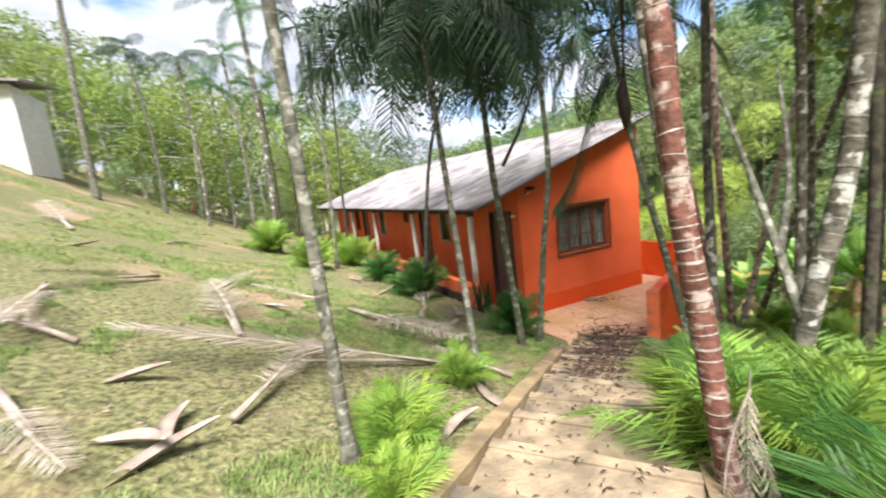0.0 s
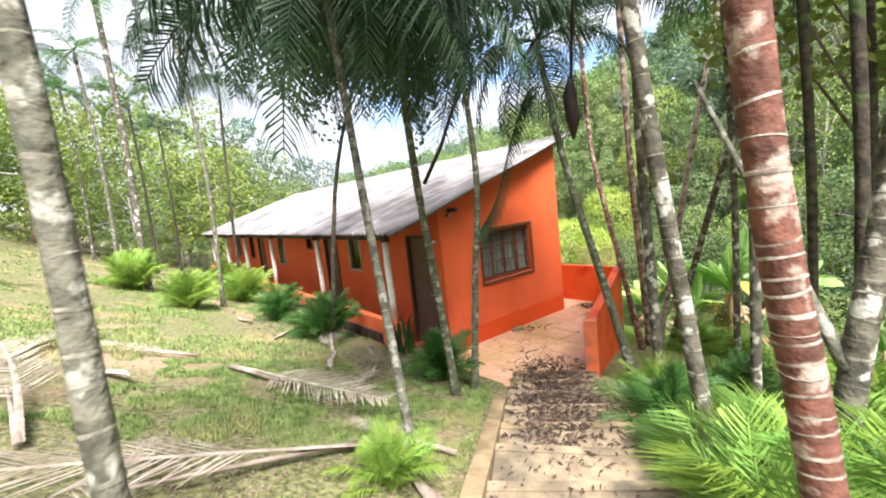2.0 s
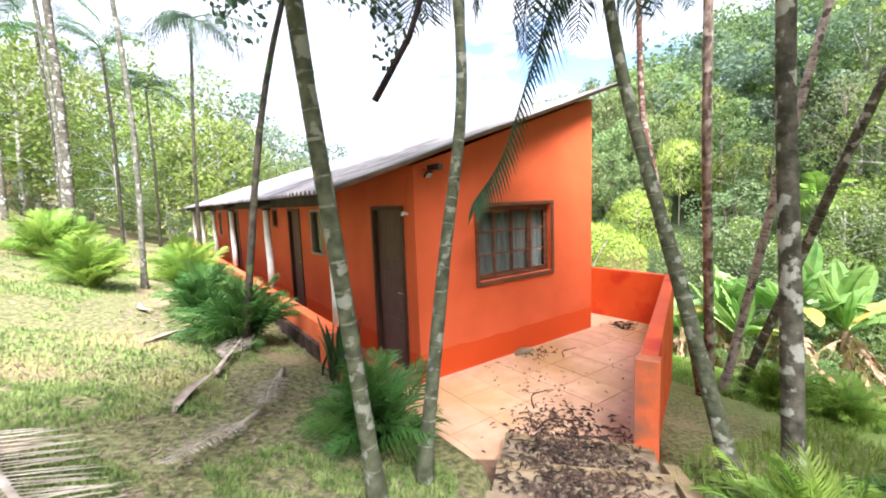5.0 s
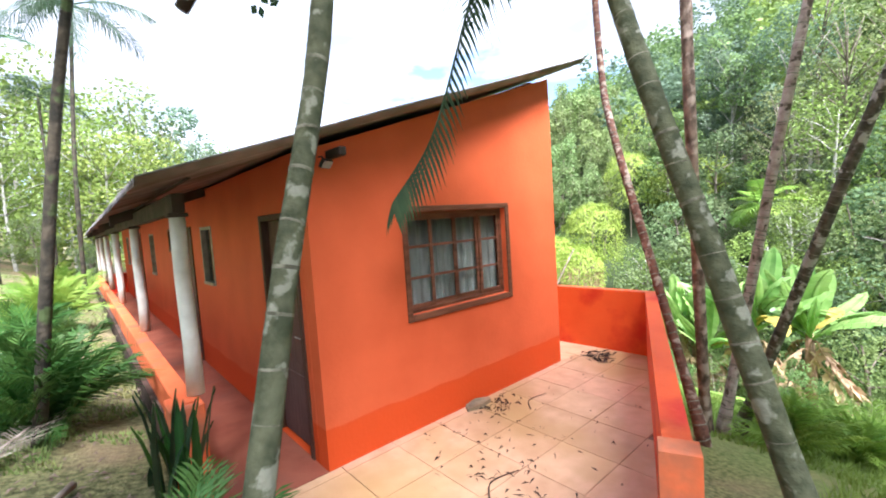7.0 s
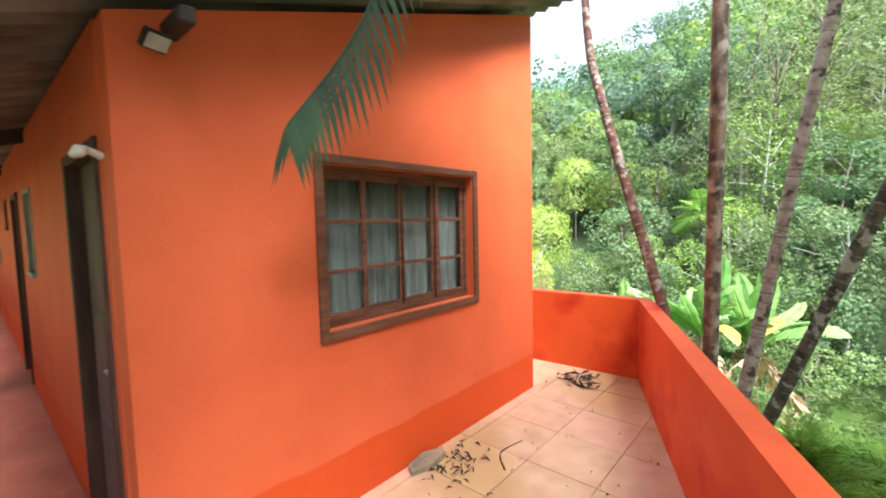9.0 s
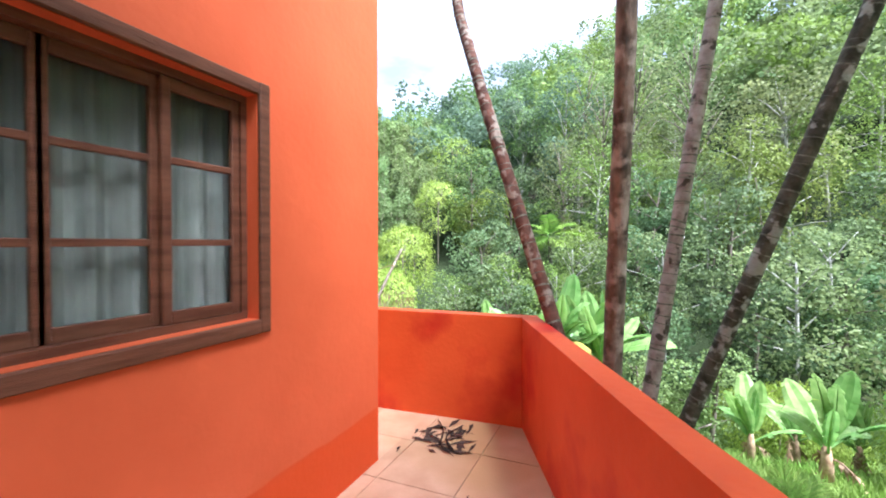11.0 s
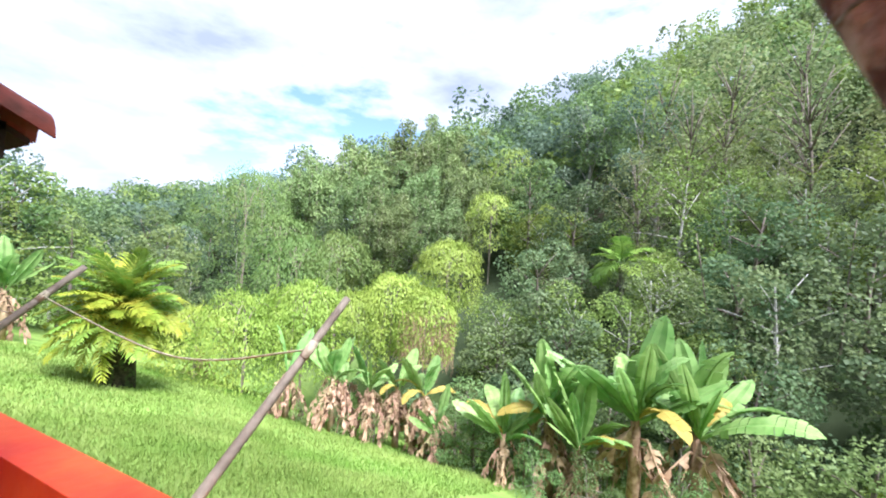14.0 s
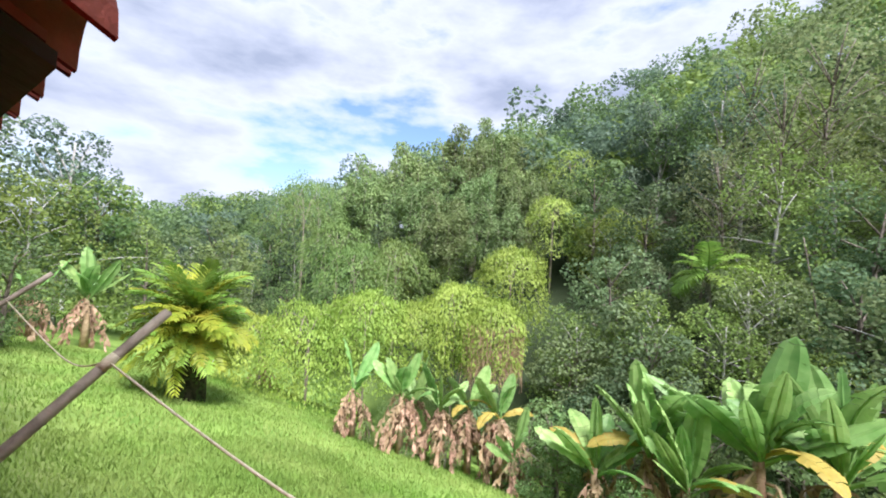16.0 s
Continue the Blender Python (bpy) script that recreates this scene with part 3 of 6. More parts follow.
run = wall_run([PA, PB, PC], 0.13, -1.4, 0.84)
structure("parapet", run, PARAPET, "deep orange porch parapet with dark red damp stains", "wall")
d0 = (PB - PA).normalized()
stub = Build().prism([PA - d0 * 0.02 - Vector((d0.y, -d0.x)) * 0.02, PA + d0 * 0.12 - Vector((d0.y, -d0.x)) * 0.02, PA + d0 * 0.12 + Vector((d0.y, -d0.x)) * 0.155, PA - d0 * 0.02 + Vector((d0.y, -d0.x)) * 0.155], -0.8, 0.843)
part("end_pier", stub, RENDER_PALE, bpy.data.objects["parapet"])

# ---- rear lean-to with clay tiles ----
def rear_roof():
    top = lambda x: 2.225 - 0.54 * (x - 3.285)
    t = tagged(new("rear_roof"), "lean-to roof of red clay barrel tiles on timber", "roof", kind="structure")
    bd = Build()
    bd.box((3.29, 1.38, -0.06), (4.0, 9.0, -0.04))
    bd.v = [(x, y, z + top(x)) for x, y, z in bd.v]
    part("roof_boarding", bd, BEAM, t)
    fb = Build().box((3.29, 1.335, -0.13), (3.92, 1.37, -0.035), bevel=0.004)
    fb.v = [(x, y, z + top(x)) for x, y, z in fb.v]
    part("verge_board", fb, PALEWOOD, t, "pale pinkish verge board")
    part("eave_board", Build().box((3.92, 1.38, top(3.92) - 0.16), (3.945, 9.0, top(3.92) - 0.045)), BEAM, t, "dark eave board")
    part("plate", Build().box((3.85, 1.38, top(3.9) - 0.22), (3.915, 9.0, top(3.9) - 0.15), bevel=0.006), DOORWOOD, t)
    for y in (1.6, 2.6, 3.6, 4.6, 5.6):
        rb = Build().box((3.29, y, -0.155), (3.915, y + 0.06, -0.061))
        rb.v = [(x, yy, z + top(x)) for x, yy, z in rb.v]
        part("rafter", rb, BEAM, t)
    b = Build()
    for i in range(2):
        xa, xb = 3.29 + i * 0.345, 3.29 + i * 0.345 + 0.395
        rows = []
        for x in (xa, xb):
            rr = 0.075 if x == xa else 0.088
            rows.append([(x, math.cos(math.pi * q / 8) * rr, math.sin(math.pi * q / 8) * rr + top(x) - 0.035 + (0.012 if x == xb else 0)) for q in range(9)])
            rows.append([(x, math.cos(math.pi * q / 8) * (rr - 0.014), math.sin(math.pi * q / 8) * (rr - 0.014) + top(x) - 0.035 + (0.012 if x == xb else 0)) for q in range(9)])
        k = len(b.v)
        for rw in rows:
            b.v += rw
        for q in range(8):
            b.f += [(k + q, k + q + 1, k + 18 + q + 1, k + 18 + q), (k + 9 + q, k + 27 + q, k + 27 + q + 1, k + 9 + q + 1), (k + 18 + q, k + 18 + q + 1, k + 27 + q + 1, k + 27 + q)]
    first = b.mesh("roof_tile", CLAY, True)
    for j in range(36):
        ob = part("roof_tile", first, CLAY, t)
        ob.location = (0, 1.36 + 0.19 * j, 0)
    ch = Build()
    for j in range(35):
        y = 1.455 + 0.19 * j
        ch.box((3.29, y - 0.07, -0.036), (3.99, y + 0.07, -0.022))
    ch.v = [(x, y, z + top(x)) for x, y, z in ch.v]
    part("channel_tiles", ch, CLAY, t)


rear_roof()
rp = thing("rear_post", "square red-brown painted post standing on the parapet", "post", pose(3.90, 1.95, 0.84))
part("shaft", Build().box((-0.06, -0.06, 0), (0.06, 0.06, 0.85), bevel=0.008), POSTPAINT, rp)


# ---- steps and kerbs ----
def steps():
    st = tagged(new("garden_steps"), "shallow worn cement steps littered with dark leaves", "steps", kind="structure")
    for i in range(STEPS):
        s0 = -1.45 + i * STEP_RUN
        a, c = PMID + PDIR * s0, PMID + PDIR * (s0 + STEP_RUN + 0.03)
        z = (i + 1) * STEP_RISE
        wob = 0.03 * math.sin(i * 2.3)
        p = [a - PSIDE * 0.56 + PDIR * wob, a + PSIDE * 0.60 - PDIR * wob, c + PSIDE * 0.60, c - PSIDE * 0.56]
        part("tread", Build().prism(p, z - 0.3, [z - 0.012, z - 0.016, z, z + 0.004]), CONCRETE, st)
        nose = [a - PSIDE * 0.56 + PDIR * (wob - 0.03), a + PSIDE * 0.60 + PDIR * (-wob - 0.03), a + PSIDE * 0.60 + PDIR * (0.05 - wob), a - PSIDE * 0.56 + PDIR * (wob + 0.06)]
        part("nosing", Build().prism(nose, z - 0.11, z + 0.003), KERB if i in (0, 1, 4) else CONCRETE, st, "worn cement nosing")


steps()


def kerb(name, off, s0, s1, wide, lift, label):
    b = Build()
    n = 16
    for i in range(n):
        sa, sb = s0 + (s1 - s0) * i / n, s0 + (s1 - s0) * (i + 1) / n
        za, zb = [0.10 + 0.223 * (s + 1.45) + lift + 0.012 * math.sin(s * 7) for s in (sa, sb)]
        a, c = PMID + PDIR * sa + PSIDE * off, PMID + PDIR * (sb - 0.004) + PSIDE * off
        p = [a - PSIDE * wide / 2, a + PSIDE * wide / 2, c + PSIDE * wide / 2, c - PSIDE * wide / 2]
        b.prism(p, -0.1, [za, za - 0.01, zb - 0.01, zb])
    structure(name, b, KERB, label, "kerb")


kerb("kerb_west", -0.63, -0.15, 6.4, 0.13, 0.06, "yellowish cement kerb along the garden steps")
kerb("kerb_east", 0.66, -1.2, 5.8, 0.11, 0.02, "low cement kerb under the palm leaves")


# ---- wall lamp, small fixtures ----
wl_lamp = thing("flood_light", "small grey flood light under the roof edge at the corner", "lamp", pose(0.13, -0.02, 2.46) @ Matrix.Diagonal((0.75, 0.75, 0.75, 1)))
part("bracket", Build().tube([(0, 0.02, 0.05), (0, -0.05, 0.05), (0.02, -0.09, 0.0)], [0.008] * 3, 6), BLACKP, wl_lamp)
part("housing", Build().box((-0.07, -0.02, -0.05), (0.07, 0.02, 0.05), pose(0.02, -0.1, -0.03, 40, 0, 20), bevel=0.006), BLACKP, wl_lamp)
part("lens", Build().box((-0.06, -0.024, -0.04), (0.06, -0.021, 0.04), pose(0.02, -0.1, -0.03, 40, 0, 20)), LAMPGREY, wl_lamp)
beam_end = structure("beam_end", Build().box((0.19, -0.24, 2.485), (0.25, 0.0, 2.55), bevel=0.006), BEAM, "dark timber beam end under the roof edge", "beam")
lk = thing("door_light", "small white wall light beside the door", "lamp", pose(-0.01, 0.14, 2.0))
part("holder", Build().tube([(0, 0, 0), (-0.05, -0.02, 0.02)], [0.018, 0.014], 8), WHITE, lk)
part("bulb", Build().tube([(-0.05, -0.02, 0.02), (-0.075, -0.03, 0.01), (-0.1, -0.04, -0.01)], [0.016, 0.028, 0.012], 8), WHITE, lk, smooth=True)

# ---- plants: shared builders ----
rng = random.Random(11)


def frond_mesh(name, length, droop, leaflet, n, material, width=0.022, curl=0.35, vee=0.5, seed=1, stalk=0.12, sweep=1.0):
    """A feather palm leaf along +x: arched midrib with two rows of narrow leaflets."""
    q = random.Random(seed)
    b = Build()
    def rib(t):
        ang = -droop * t
        return Vector((length * (t - 0.18 * droop * t * t * 0.5), 0.03 * math.sin(3 * t + seed), length * (0.35 * t - 0.5 * droop * t * t)))
    b.tube([rib(i / 8) for i in range(9)], [0.016 * (1 - 0.85 * i / 8) + 0.002 for i in range(9)], 4)
    for i in range(n):
        t = stalk + (1 - stalk) * (i + 0.5) / n
        p, d = rib(t), (rib(min(1, t + 0.02)) - rib(t - 0.02)).normalized()
        up = Vector((-d.z, 0, d.x))
        ll = leaflet * (math.sin(math.pi * min(1, 0.16 + 0.84 * t)) ** 0.6 * 0.85 + 0.2) * q.uniform(0.85, 1.1)
        for s in (-1, 1):
            out = (Vector((0, s, 0)) * 0.8 + d * sweep * q.uniform(0.45, 0.75) + up * vee * q.uniform(0.4, 1.1)).normalized()
            w = d * width * q.uniform(0.8, 1.2)
            m1 = p + out * ll * 0.5 - Vector((0, 0, curl * ll * 0.10))
            tip = p + out * ll * 0.95 - Vector((0, 0, curl * ll * q.uniform(0.5, 0.9)))
            k = len(b.v)
            b.v += [tuple(p - w * 0.4), tuple(p + w * 0.4), tuple(m1 + w * 0.6), tuple(m1 - w * 0.6), tuple(tip)]
            b.f += [(k, k + 1, k + 2, k + 3), (k + 3, k + 2, k + 4)]
    return b.mesh(name, material)


FROND_DARK = [frond_mesh("frond", 1.5, d, 0.42, 40, PALM_DARK, width=0.017, seed=i, curl=1.4) for i, d in enumerate((0.9, 1.3, 1.7))]
FROND_MID = [frond_mesh("frond", 1.7, d, 0.42, 34, PALM_MID, seed=i + 5, curl=0.8) for i, d in enumerate((0.8, 1.2, 1.6))]
FROND_BUSH = [frond_mesh("frond", 0.62, d, 0.24, 26, PALM_MID, width=0.012, seed=i + 9, curl=0.7, sweep=1.8) for i, d in enumerate((0.3, 0.7, 1.1))]
FROND_LIT = [frond_mesh("frond", 0.62, d, 0.24, 26, PALM_LIGHT, width=0.012, seed=i + 9, curl=0.7, sweep=1.8) for i, d in enumerate((0.3, 0.7, 1.1))]
FROND_BIG = [frond_mesh("frond", 0.70, d, 0.40, 32, m_, width=0.0095, seed=i + 13, curl=0.9, vee=0.6, sweep=1.8) for i, (d, m_) in enumerate(((0.3, PALM_BRIGHT), (0.6, PALM_LIGHT), (0.9, PALM_BRIGHT), (1.1, PALM_MID)))]
FROND_YEL = [frond_mesh("frond", 1.5, d, 0.38, 22, PALM_YELLOW, width=0.05, seed=i + 19, curl=0.6) for i, d in enumerate((0.9, 1.3))]
FROND_GRN = [frond_mesh("frond", 1.5, d, 0.38, 22, PALM_LIGHT, width=0.05, seed=i + 19, curl=0.6) for i, d in enumerate((0.75, 1.1))]
FROND_DRY = [frond_mesh("frond", 1.5, d, 0.40, 30, DRYLEAF, width=0.014, seed=i + 29, curl=0.25, vee=-0.05) for i, d in enumerate((0.55, 0.75))]


def smooth_path(pts, n):
    """Points along a soft curve through pts."""
    pts = [Vector(p) for p in pts]
    if len(pts) == 2:
        return [pts[0].lerp(pts[1], i / n) for i in range(n + 1)]
    out, m = [], len(pts) - 1
    for i in range(n + 1):
        u = i / n * m
        k = min(int(u), m - 1)
        t = u - k
        p0, p1, p2, p3 = pts[max(k - 1, 0)], pts[k], pts[k + 1], pts[min(k + 2, m)]
        out.append(0.5 * ((2 * p1) + (p2 - p0) * t + (2 * p0 - 5 * p1 + 4 * p2 - p3) * t * t + (3 * p1 - p0 - 3 * p2 + p3) * t ** 3))
    return out


def palm(points, r0, r1, bark, fronds, meshes, label, ring=None, ring_gap=0.11, spread=1.0, tilt=(-35, 40), swell=1.5, seed=1, shaft=True, size=1.0):
    """A feather palm: ringed trunk through points, crownshaft and single fronds at its head."""
    q = random.Random(seed)
    base = Vector(points[0])
    p = thing("palm_tree", label, "palm tree", Matrix.Translation(base), group="garden palms")
    rel = [Vector(a) - base for a in points]
    line = smooth_path(rel, 26)
    line[0] = line[0] - Vector((0, 0, 0.12))
    rad = [r0 + (r1 - r0) * i / 26 for i in range(27)]
    rad[0] *= swell
    rad[1] *= 1 + (swell - 1) * 0.6
    rad[2] *= 1 + (swell - 1) * 0.25
    part("trunk", Build().tube(line, [a * q.uniform(0.96, 1.04) for a in rad], 12), bark, p, smooth=True)
    if ring:
        rb = Build()
        total = sum((line[i + 1] - line[i]).length for i in range(26))
        n = int(total / ring_gap)
        for j in range(2, n):
            u = max(0.0, j / n * 26 + q.uniform(-0.16, 0.16))
            i = min(int(u), 25)
            c, d = line[i].lerp(line[i + 1], u - i), (line[i + 1] - line[i]).normalized()
            rr = rad[i] * 1.012
            h = q.uniform(0.002, 0.008)
            d = (d + Vector((q.gauss(0, 0.09), q.gauss(0, 0.09), 0))).normalized()
            rb.tube([c - d * h, c, c + d * h], [rr, rr * q.uniform(1.0, 1.04), rr], 12, cap=False)
        tagged(part("trunk_ring", rb, ring, p, "pale leaf-scar rings", smooth=True), kind="stuff")
    head, d = line[-1], (line[-1] - line[-2]).normalized()
    if shaft:
        part("crownshaft", Build().tube([head, head + d * 0.25, head + d * 0.6], [r1 * 1.05, r1 * 1.25, r1 * 0.5], 10), TRUNK_GREEN, p, smooth=True)
        head = head + d * 0.5
    for i in range(fronds):
        az = 360 / fronds * i * 1.0 + q.uniform(-22, 22)
        el = q.uniform(*tilt)
        s = size * q.uniform(0.85, 1.15)
        m = Matrix.Translation(head) @ pose(0, 0, 0, 0, -el, az) @ pose(0, 0, 0, q.uniform(-25, 25)) @ Matrix.Diagonal((s, s * spread, s, 1))
        part("frond", meshes[i % len(meshes)], None, p, at=m)
    return p


def clump(x, y, h, n, meshes, label, wide=1.0, seed=1, z=None, el=(25, 80)):
    """A stemless feathery palm bush."""
    q = random.Random(seed)
    zz = ground_at(x, y) if z is None else z
    p = thing("palm_bush", label, "palm bush", pose(x, y, zz), group="palm bushes")
    for i in range(n):
        az, e = 137.5 * i + q.uniform(-15, 15), q.uniform(*el)
        s = h / 0.62 * q.uniform(0.7, 1.1)
        m = Matrix.Translation((q.uniform(-0.06, 0.06) * wide, q.uniform(-0.06, 0.06) * wide, -0.02)) @ pose(0, 0, 0, 0, -e, az) @ pose(0, 0, 0, q.uniform(-30, 30)) @ Matrix.Diagonal((s, s, s, 1))
        part("frond", meshes[i % len(meshes)], None, p, at=m)
    return p


def gz(x, y):
    return ground_at(x, y)


def trunk_line(z0, z3, *more):
    """Trunk points from the ground up a straight line through z0 (height 0) and z3 (height 3), then on to further points."""
    a, c = Vector((*z0, 0.0)), Vector((*z3, 3.0))
    p = a
    for _ in range(6):
        p = a.lerp(c, gz(p.x, p.y) / 3.0)
    return [p, p.lerp(c, 0.5), c, *more]


# palms beside the steps
palm(trunk_line((-4.43, -4.70), (-4.44, -4.40), (-4.46, -4.36, 4.2)), 0.036, 0.032, TRUNK_GREY, 12, FROND_DARK, "slender grey ringed palm with a pale swollen foot", RING_DIM, 0.12, swell=1.9, seed=1, tilt=(0, 55))
palm(trunk_line((-3.05, -3.6), (-2.85, -2.8), (-2.87, -2.7, 4.15)), 0.034, 0.028, TRUNK_GREY, 22, FROND_DARK, "thin leaning grey-green palm with a dark drooping crown", RING_DIM, 0.13, swell=1.6, seed=2, tilt=(-50, 35))
palm(trunk_line((-1.52, -2.03), (-1.88, -2.15), (-1.98, -2.2, 4.5)), 0.046, 0.036, TRUNK_GREEN, 20, FROND_DARK, "thin mossy palm with a dark drooping crown", RING_DIM, 0.16, seed=3, tilt=(-60, 30))
palm(trunk_line((-1.34, -2.02), (-0.55, -1.62), (-0.55, -1.5, 4.6)), 0.046, 0.036, TRUNK_GREEN, 18, FROND_DARK, "curved slender palm beside the porch corner", RING_DIM, 0.16, seed=4, tilt=(-55, 35))
palm(trunk_line((0.55, -3.08), (0.63, -2.15), (0.70, -1.85, 4.3)), 0.056, 0.042, TRUNK_GREEN, 13, FROND_DARK, "leaning mossy palm outside the parapet", RING_DIM, 0.17, seed=5, tilt=(-50, 35))
palm(trunk_line((-2.66, -5.57), (-2.84, -5.25), (-2.95, -5.05, 6.2)), 0.062, 0.055, TRUNK_RED, 12, FROND_MID, "thick red-brown palm with white ringed bark", RING, 0.115, seed=6)
t7 = palm(trunk_line((-1.72, -4.85), (-1.95, -4.53), (-2.05, -4.35, 4.9)), 0.052, 0.042, TRUNK_LICHEN, 14, FROND_DARK, "grey ringed palm beside the steps", RING_DIM, 0.14, seed=7, tilt=(0, 55))
palm(trunk_line((0.56, -3.35), (0.83, -3.1), (1.0, -3.0, 5.0)), 0.065, 0.05, TRUNK_LICHEN, 13, FROND_DARK, "dark palm with lichen-spotted bark", None, seed=8)
t9 = palm(trunk_line((-1.95, -5.16), (-1.49, -5.44), (-1.45, -5.5, 5.6)), 0.066, 0.05, TRUNK_LICHEN, 12, FROND_MID, "leaning palm with white lichen patches and dead forked limbs", RING_DIM, 0.15, seed=9)
o9 = t9.matrix_basis.translation
limb = [Vector((-1.72, -5.3, 1.7)) - o9, Vector((-1.5, -4.95, 2.4)) - o9, Vector((-1.25, -4.5, 3.3)) - o9]
part("limb", Build().tube(smooth_path(limb, 8), [0.036 - 0.003 * i for i in range(9)], 8), TRUNK_GREY, t9, smooth=True)
limb = [Vector((-1.62, -5.12, 2.05)) - o9, Vector((-1.15, -4.95, 2.6)) - o9, Vector((-0.6, -4.6, 3.4)) - o9]
part("limb", Build().tube(smooth_path(limb, 8), [0.03 - 0.0025 * i for i in range(9)], 8), TRUNK_GREY, t9, smooth=True)
for i, (x, y, dx, h, rr) in enumerate(((0.2, -4.4, 0.1, 5.0, 0.05), (1.4, -4.6, -0.2, 5.2, 0.05), (2.4, -4.9, 0.5, 5.4, 0.055), (1.0, -5.6, 0.2, 5.2, 0.05), (3.4, -4.2, 0.2, 5.6, 0.05), (-0.6, -5.2, 0.15, 5.0, 0.045), (2.0, -3.7, 0.1, 5.0, 0.045))):
    palm([(x, y, gz(x, y)), (x + dx * 0.4, y, h * 0.5), (x + dx, y + 0.1, h)], rr, rr * 0.8, TRUNK_DARK if i % 3 else TRUNK_LICHEN, 8, FROND_MID, "straight dark palm among the shrubs", None, seed=70 + i)
# palms outside the parapet corner
palm(trunk_line((3.80, -1.31), (4.49, -0.235), (4.78, 0.06, 4.0), (5.0, 0.27, 6.2)), 0.056, 0.048, TRUNK_RED, 10, FROND_MID, "leaning red-brown palm behind the parapet corner", RING_DIM, 0.10, seed=14)
palm(trunk_line((4.2, -1.38), (3.70, -1.47), (3.5, -1.5, 6.2)), 0.066, 0.056, TRUNK_MIX, 10, FROND_MID, "straight dark palm with brown lower bark", None, seed=15)
palm(trunk_line((4.58, -1.63), (4.88, -2.08), (5.3, -2.6, 6.2)), 0.062, 0.05, TRUNK_PALE, 10, FROND_MID, "slanting grey-red palm behind the parapet", RING_DIM, 0.10, seed=16)
palm(trunk_line((4.67, -1.92), (4.35, -2.9), (4.3, -3.8, 5.6)), 0.062, 0.05, TRUNK_LICHEN, 10, FROND_MID, "strongly leaning ringed palm behind the parapet", RING_DIM, 0.10, seed=17)
# palms on the lawn beside and beyond the house
for i, (x, y, h, rr) in enumerate(((-2.6, 5.2, 6.0, 0.05), (-3.84, 8.45, 7.5, 0.09), (-1.3, 9.5, 6.5, 0.05), (-4.4, 12.5, 7, 0.07), (-6.2, 15.5, 7, 0.08), (-3.2, 15.0, 6.5, 0.06), (-8.0, 17.0, 7, 0.08), (-5.2, 18.5, 7, 0.06), (-2.0, 18.6, 6.5, 0.06), (-9.5, 13.0, 7.5, 0.12))):
    palm([(x, y, gz(x, y)), (x + 0.1, y, gz(x, y) + h * 0.5), (x + rng.uniform(-0.4, 0.4), y + 0.2, gz(x, y) + h)], rr, rr * 0.75, (TRUNK_GREY, TRUNK_LICHEN, TRUNK_DARK)[i % 3], 10, FROND_MID if i % 2 else FROND_DARK, "tall lawn palm with a feathery crown", None, seed=30 + i)

# a hanging frond before the end wall, and a dark spathe
tip4 = Vector((0.48, -0.46, 2.10))


def hanging_frond():
    """One long drooping frond, its midrib and every leaflet a piece of its own."""
    q = random.Random(5)
    f = thing("palm_frond", "dark drooping palm frond hanging before the orange wall", "palm frond")
    line = smooth_path([(0.65, -1.92, 4.1), (1.0, -1.3, 4.2), (1.06, -0.85, 3.6), (0.79, -0.63, 2.62), tip4], 66)
    part("midrib", Build().tube(line, [0.016 - 0.0002 * i for i in range(67)], 5), PALM_DARK, f, smooth=True)
    for i in range(9, 67):
        p, d = line[i], (line[min(i + 1, 66)] - line[i - 1]).normalized()
        ll = 0.54 * (0.35 + 0.65 * math.sin(math.pi * min(0.75, (76 - i) / 48))) * q.uniform(0.85, 1.1)
        side = d.cross(Vector((0.5, 0.85, 0))).normalized()
        for s in (-1, 1):
            if s > 0:
                out = (side * 0.62 + d * 0.35 + Vector((0, -0.05, -0.62 + q.gauss(0, 0.04)))).normalized()
            else:
                out = (side * -0.1 + d * 0.7 + Vector((0.12, -0.05, -0.6 + q.gauss(0, 0.05)))).normalized()
                ll *= 0.55
            w = d * 0.017
            mid, tip = p + out * ll * 0.55, p + out * ll + Vector((0, 0, -0.16 * ll))
            b = Build()
            b.v = [tuple(p - w), tuple(p + w), tuple(mid + w), tuple(mid - w), tuple(tip)]
            b.f = [(0, 1, 2, 3), (3, 2, 4)]
            part("leaflet", b, PALM_DARK, f)


hanging_frond()
ds = Build().tube([(-0.90, -0.94, 2.95), (-0.62, -1.05, 3.45), (-0.52, -1.4, 4.1)], [0.030, 0.026, 0.016], 8)
tagged(part("dry_stalk", ds, DRYDARK, smooth=True), "dark dry palm stalk hanging from the crown", "dry stalk")
sp = Build()
sp.tube([(-1.9, -4.3, 4.75), (-1.3, -3.7, 4.3), (-1.0, -3.42, 3.62)], [0.012, 0.012, 0.014], 6)
sp.tube([(-1.0, -3.42, 3.66), (-1.02, -3.41, 3.5), (-0.96, -3.39, 3.3), (-0.97, -3.39, 3.12)], [0.02, 0.06, 0.065, 0.012], 8)
tagged(part("dry_spathe", sp, DRYDARK, smooth=True), "dark brown dry palm spathe hanging from a stalk", "dry spathe")

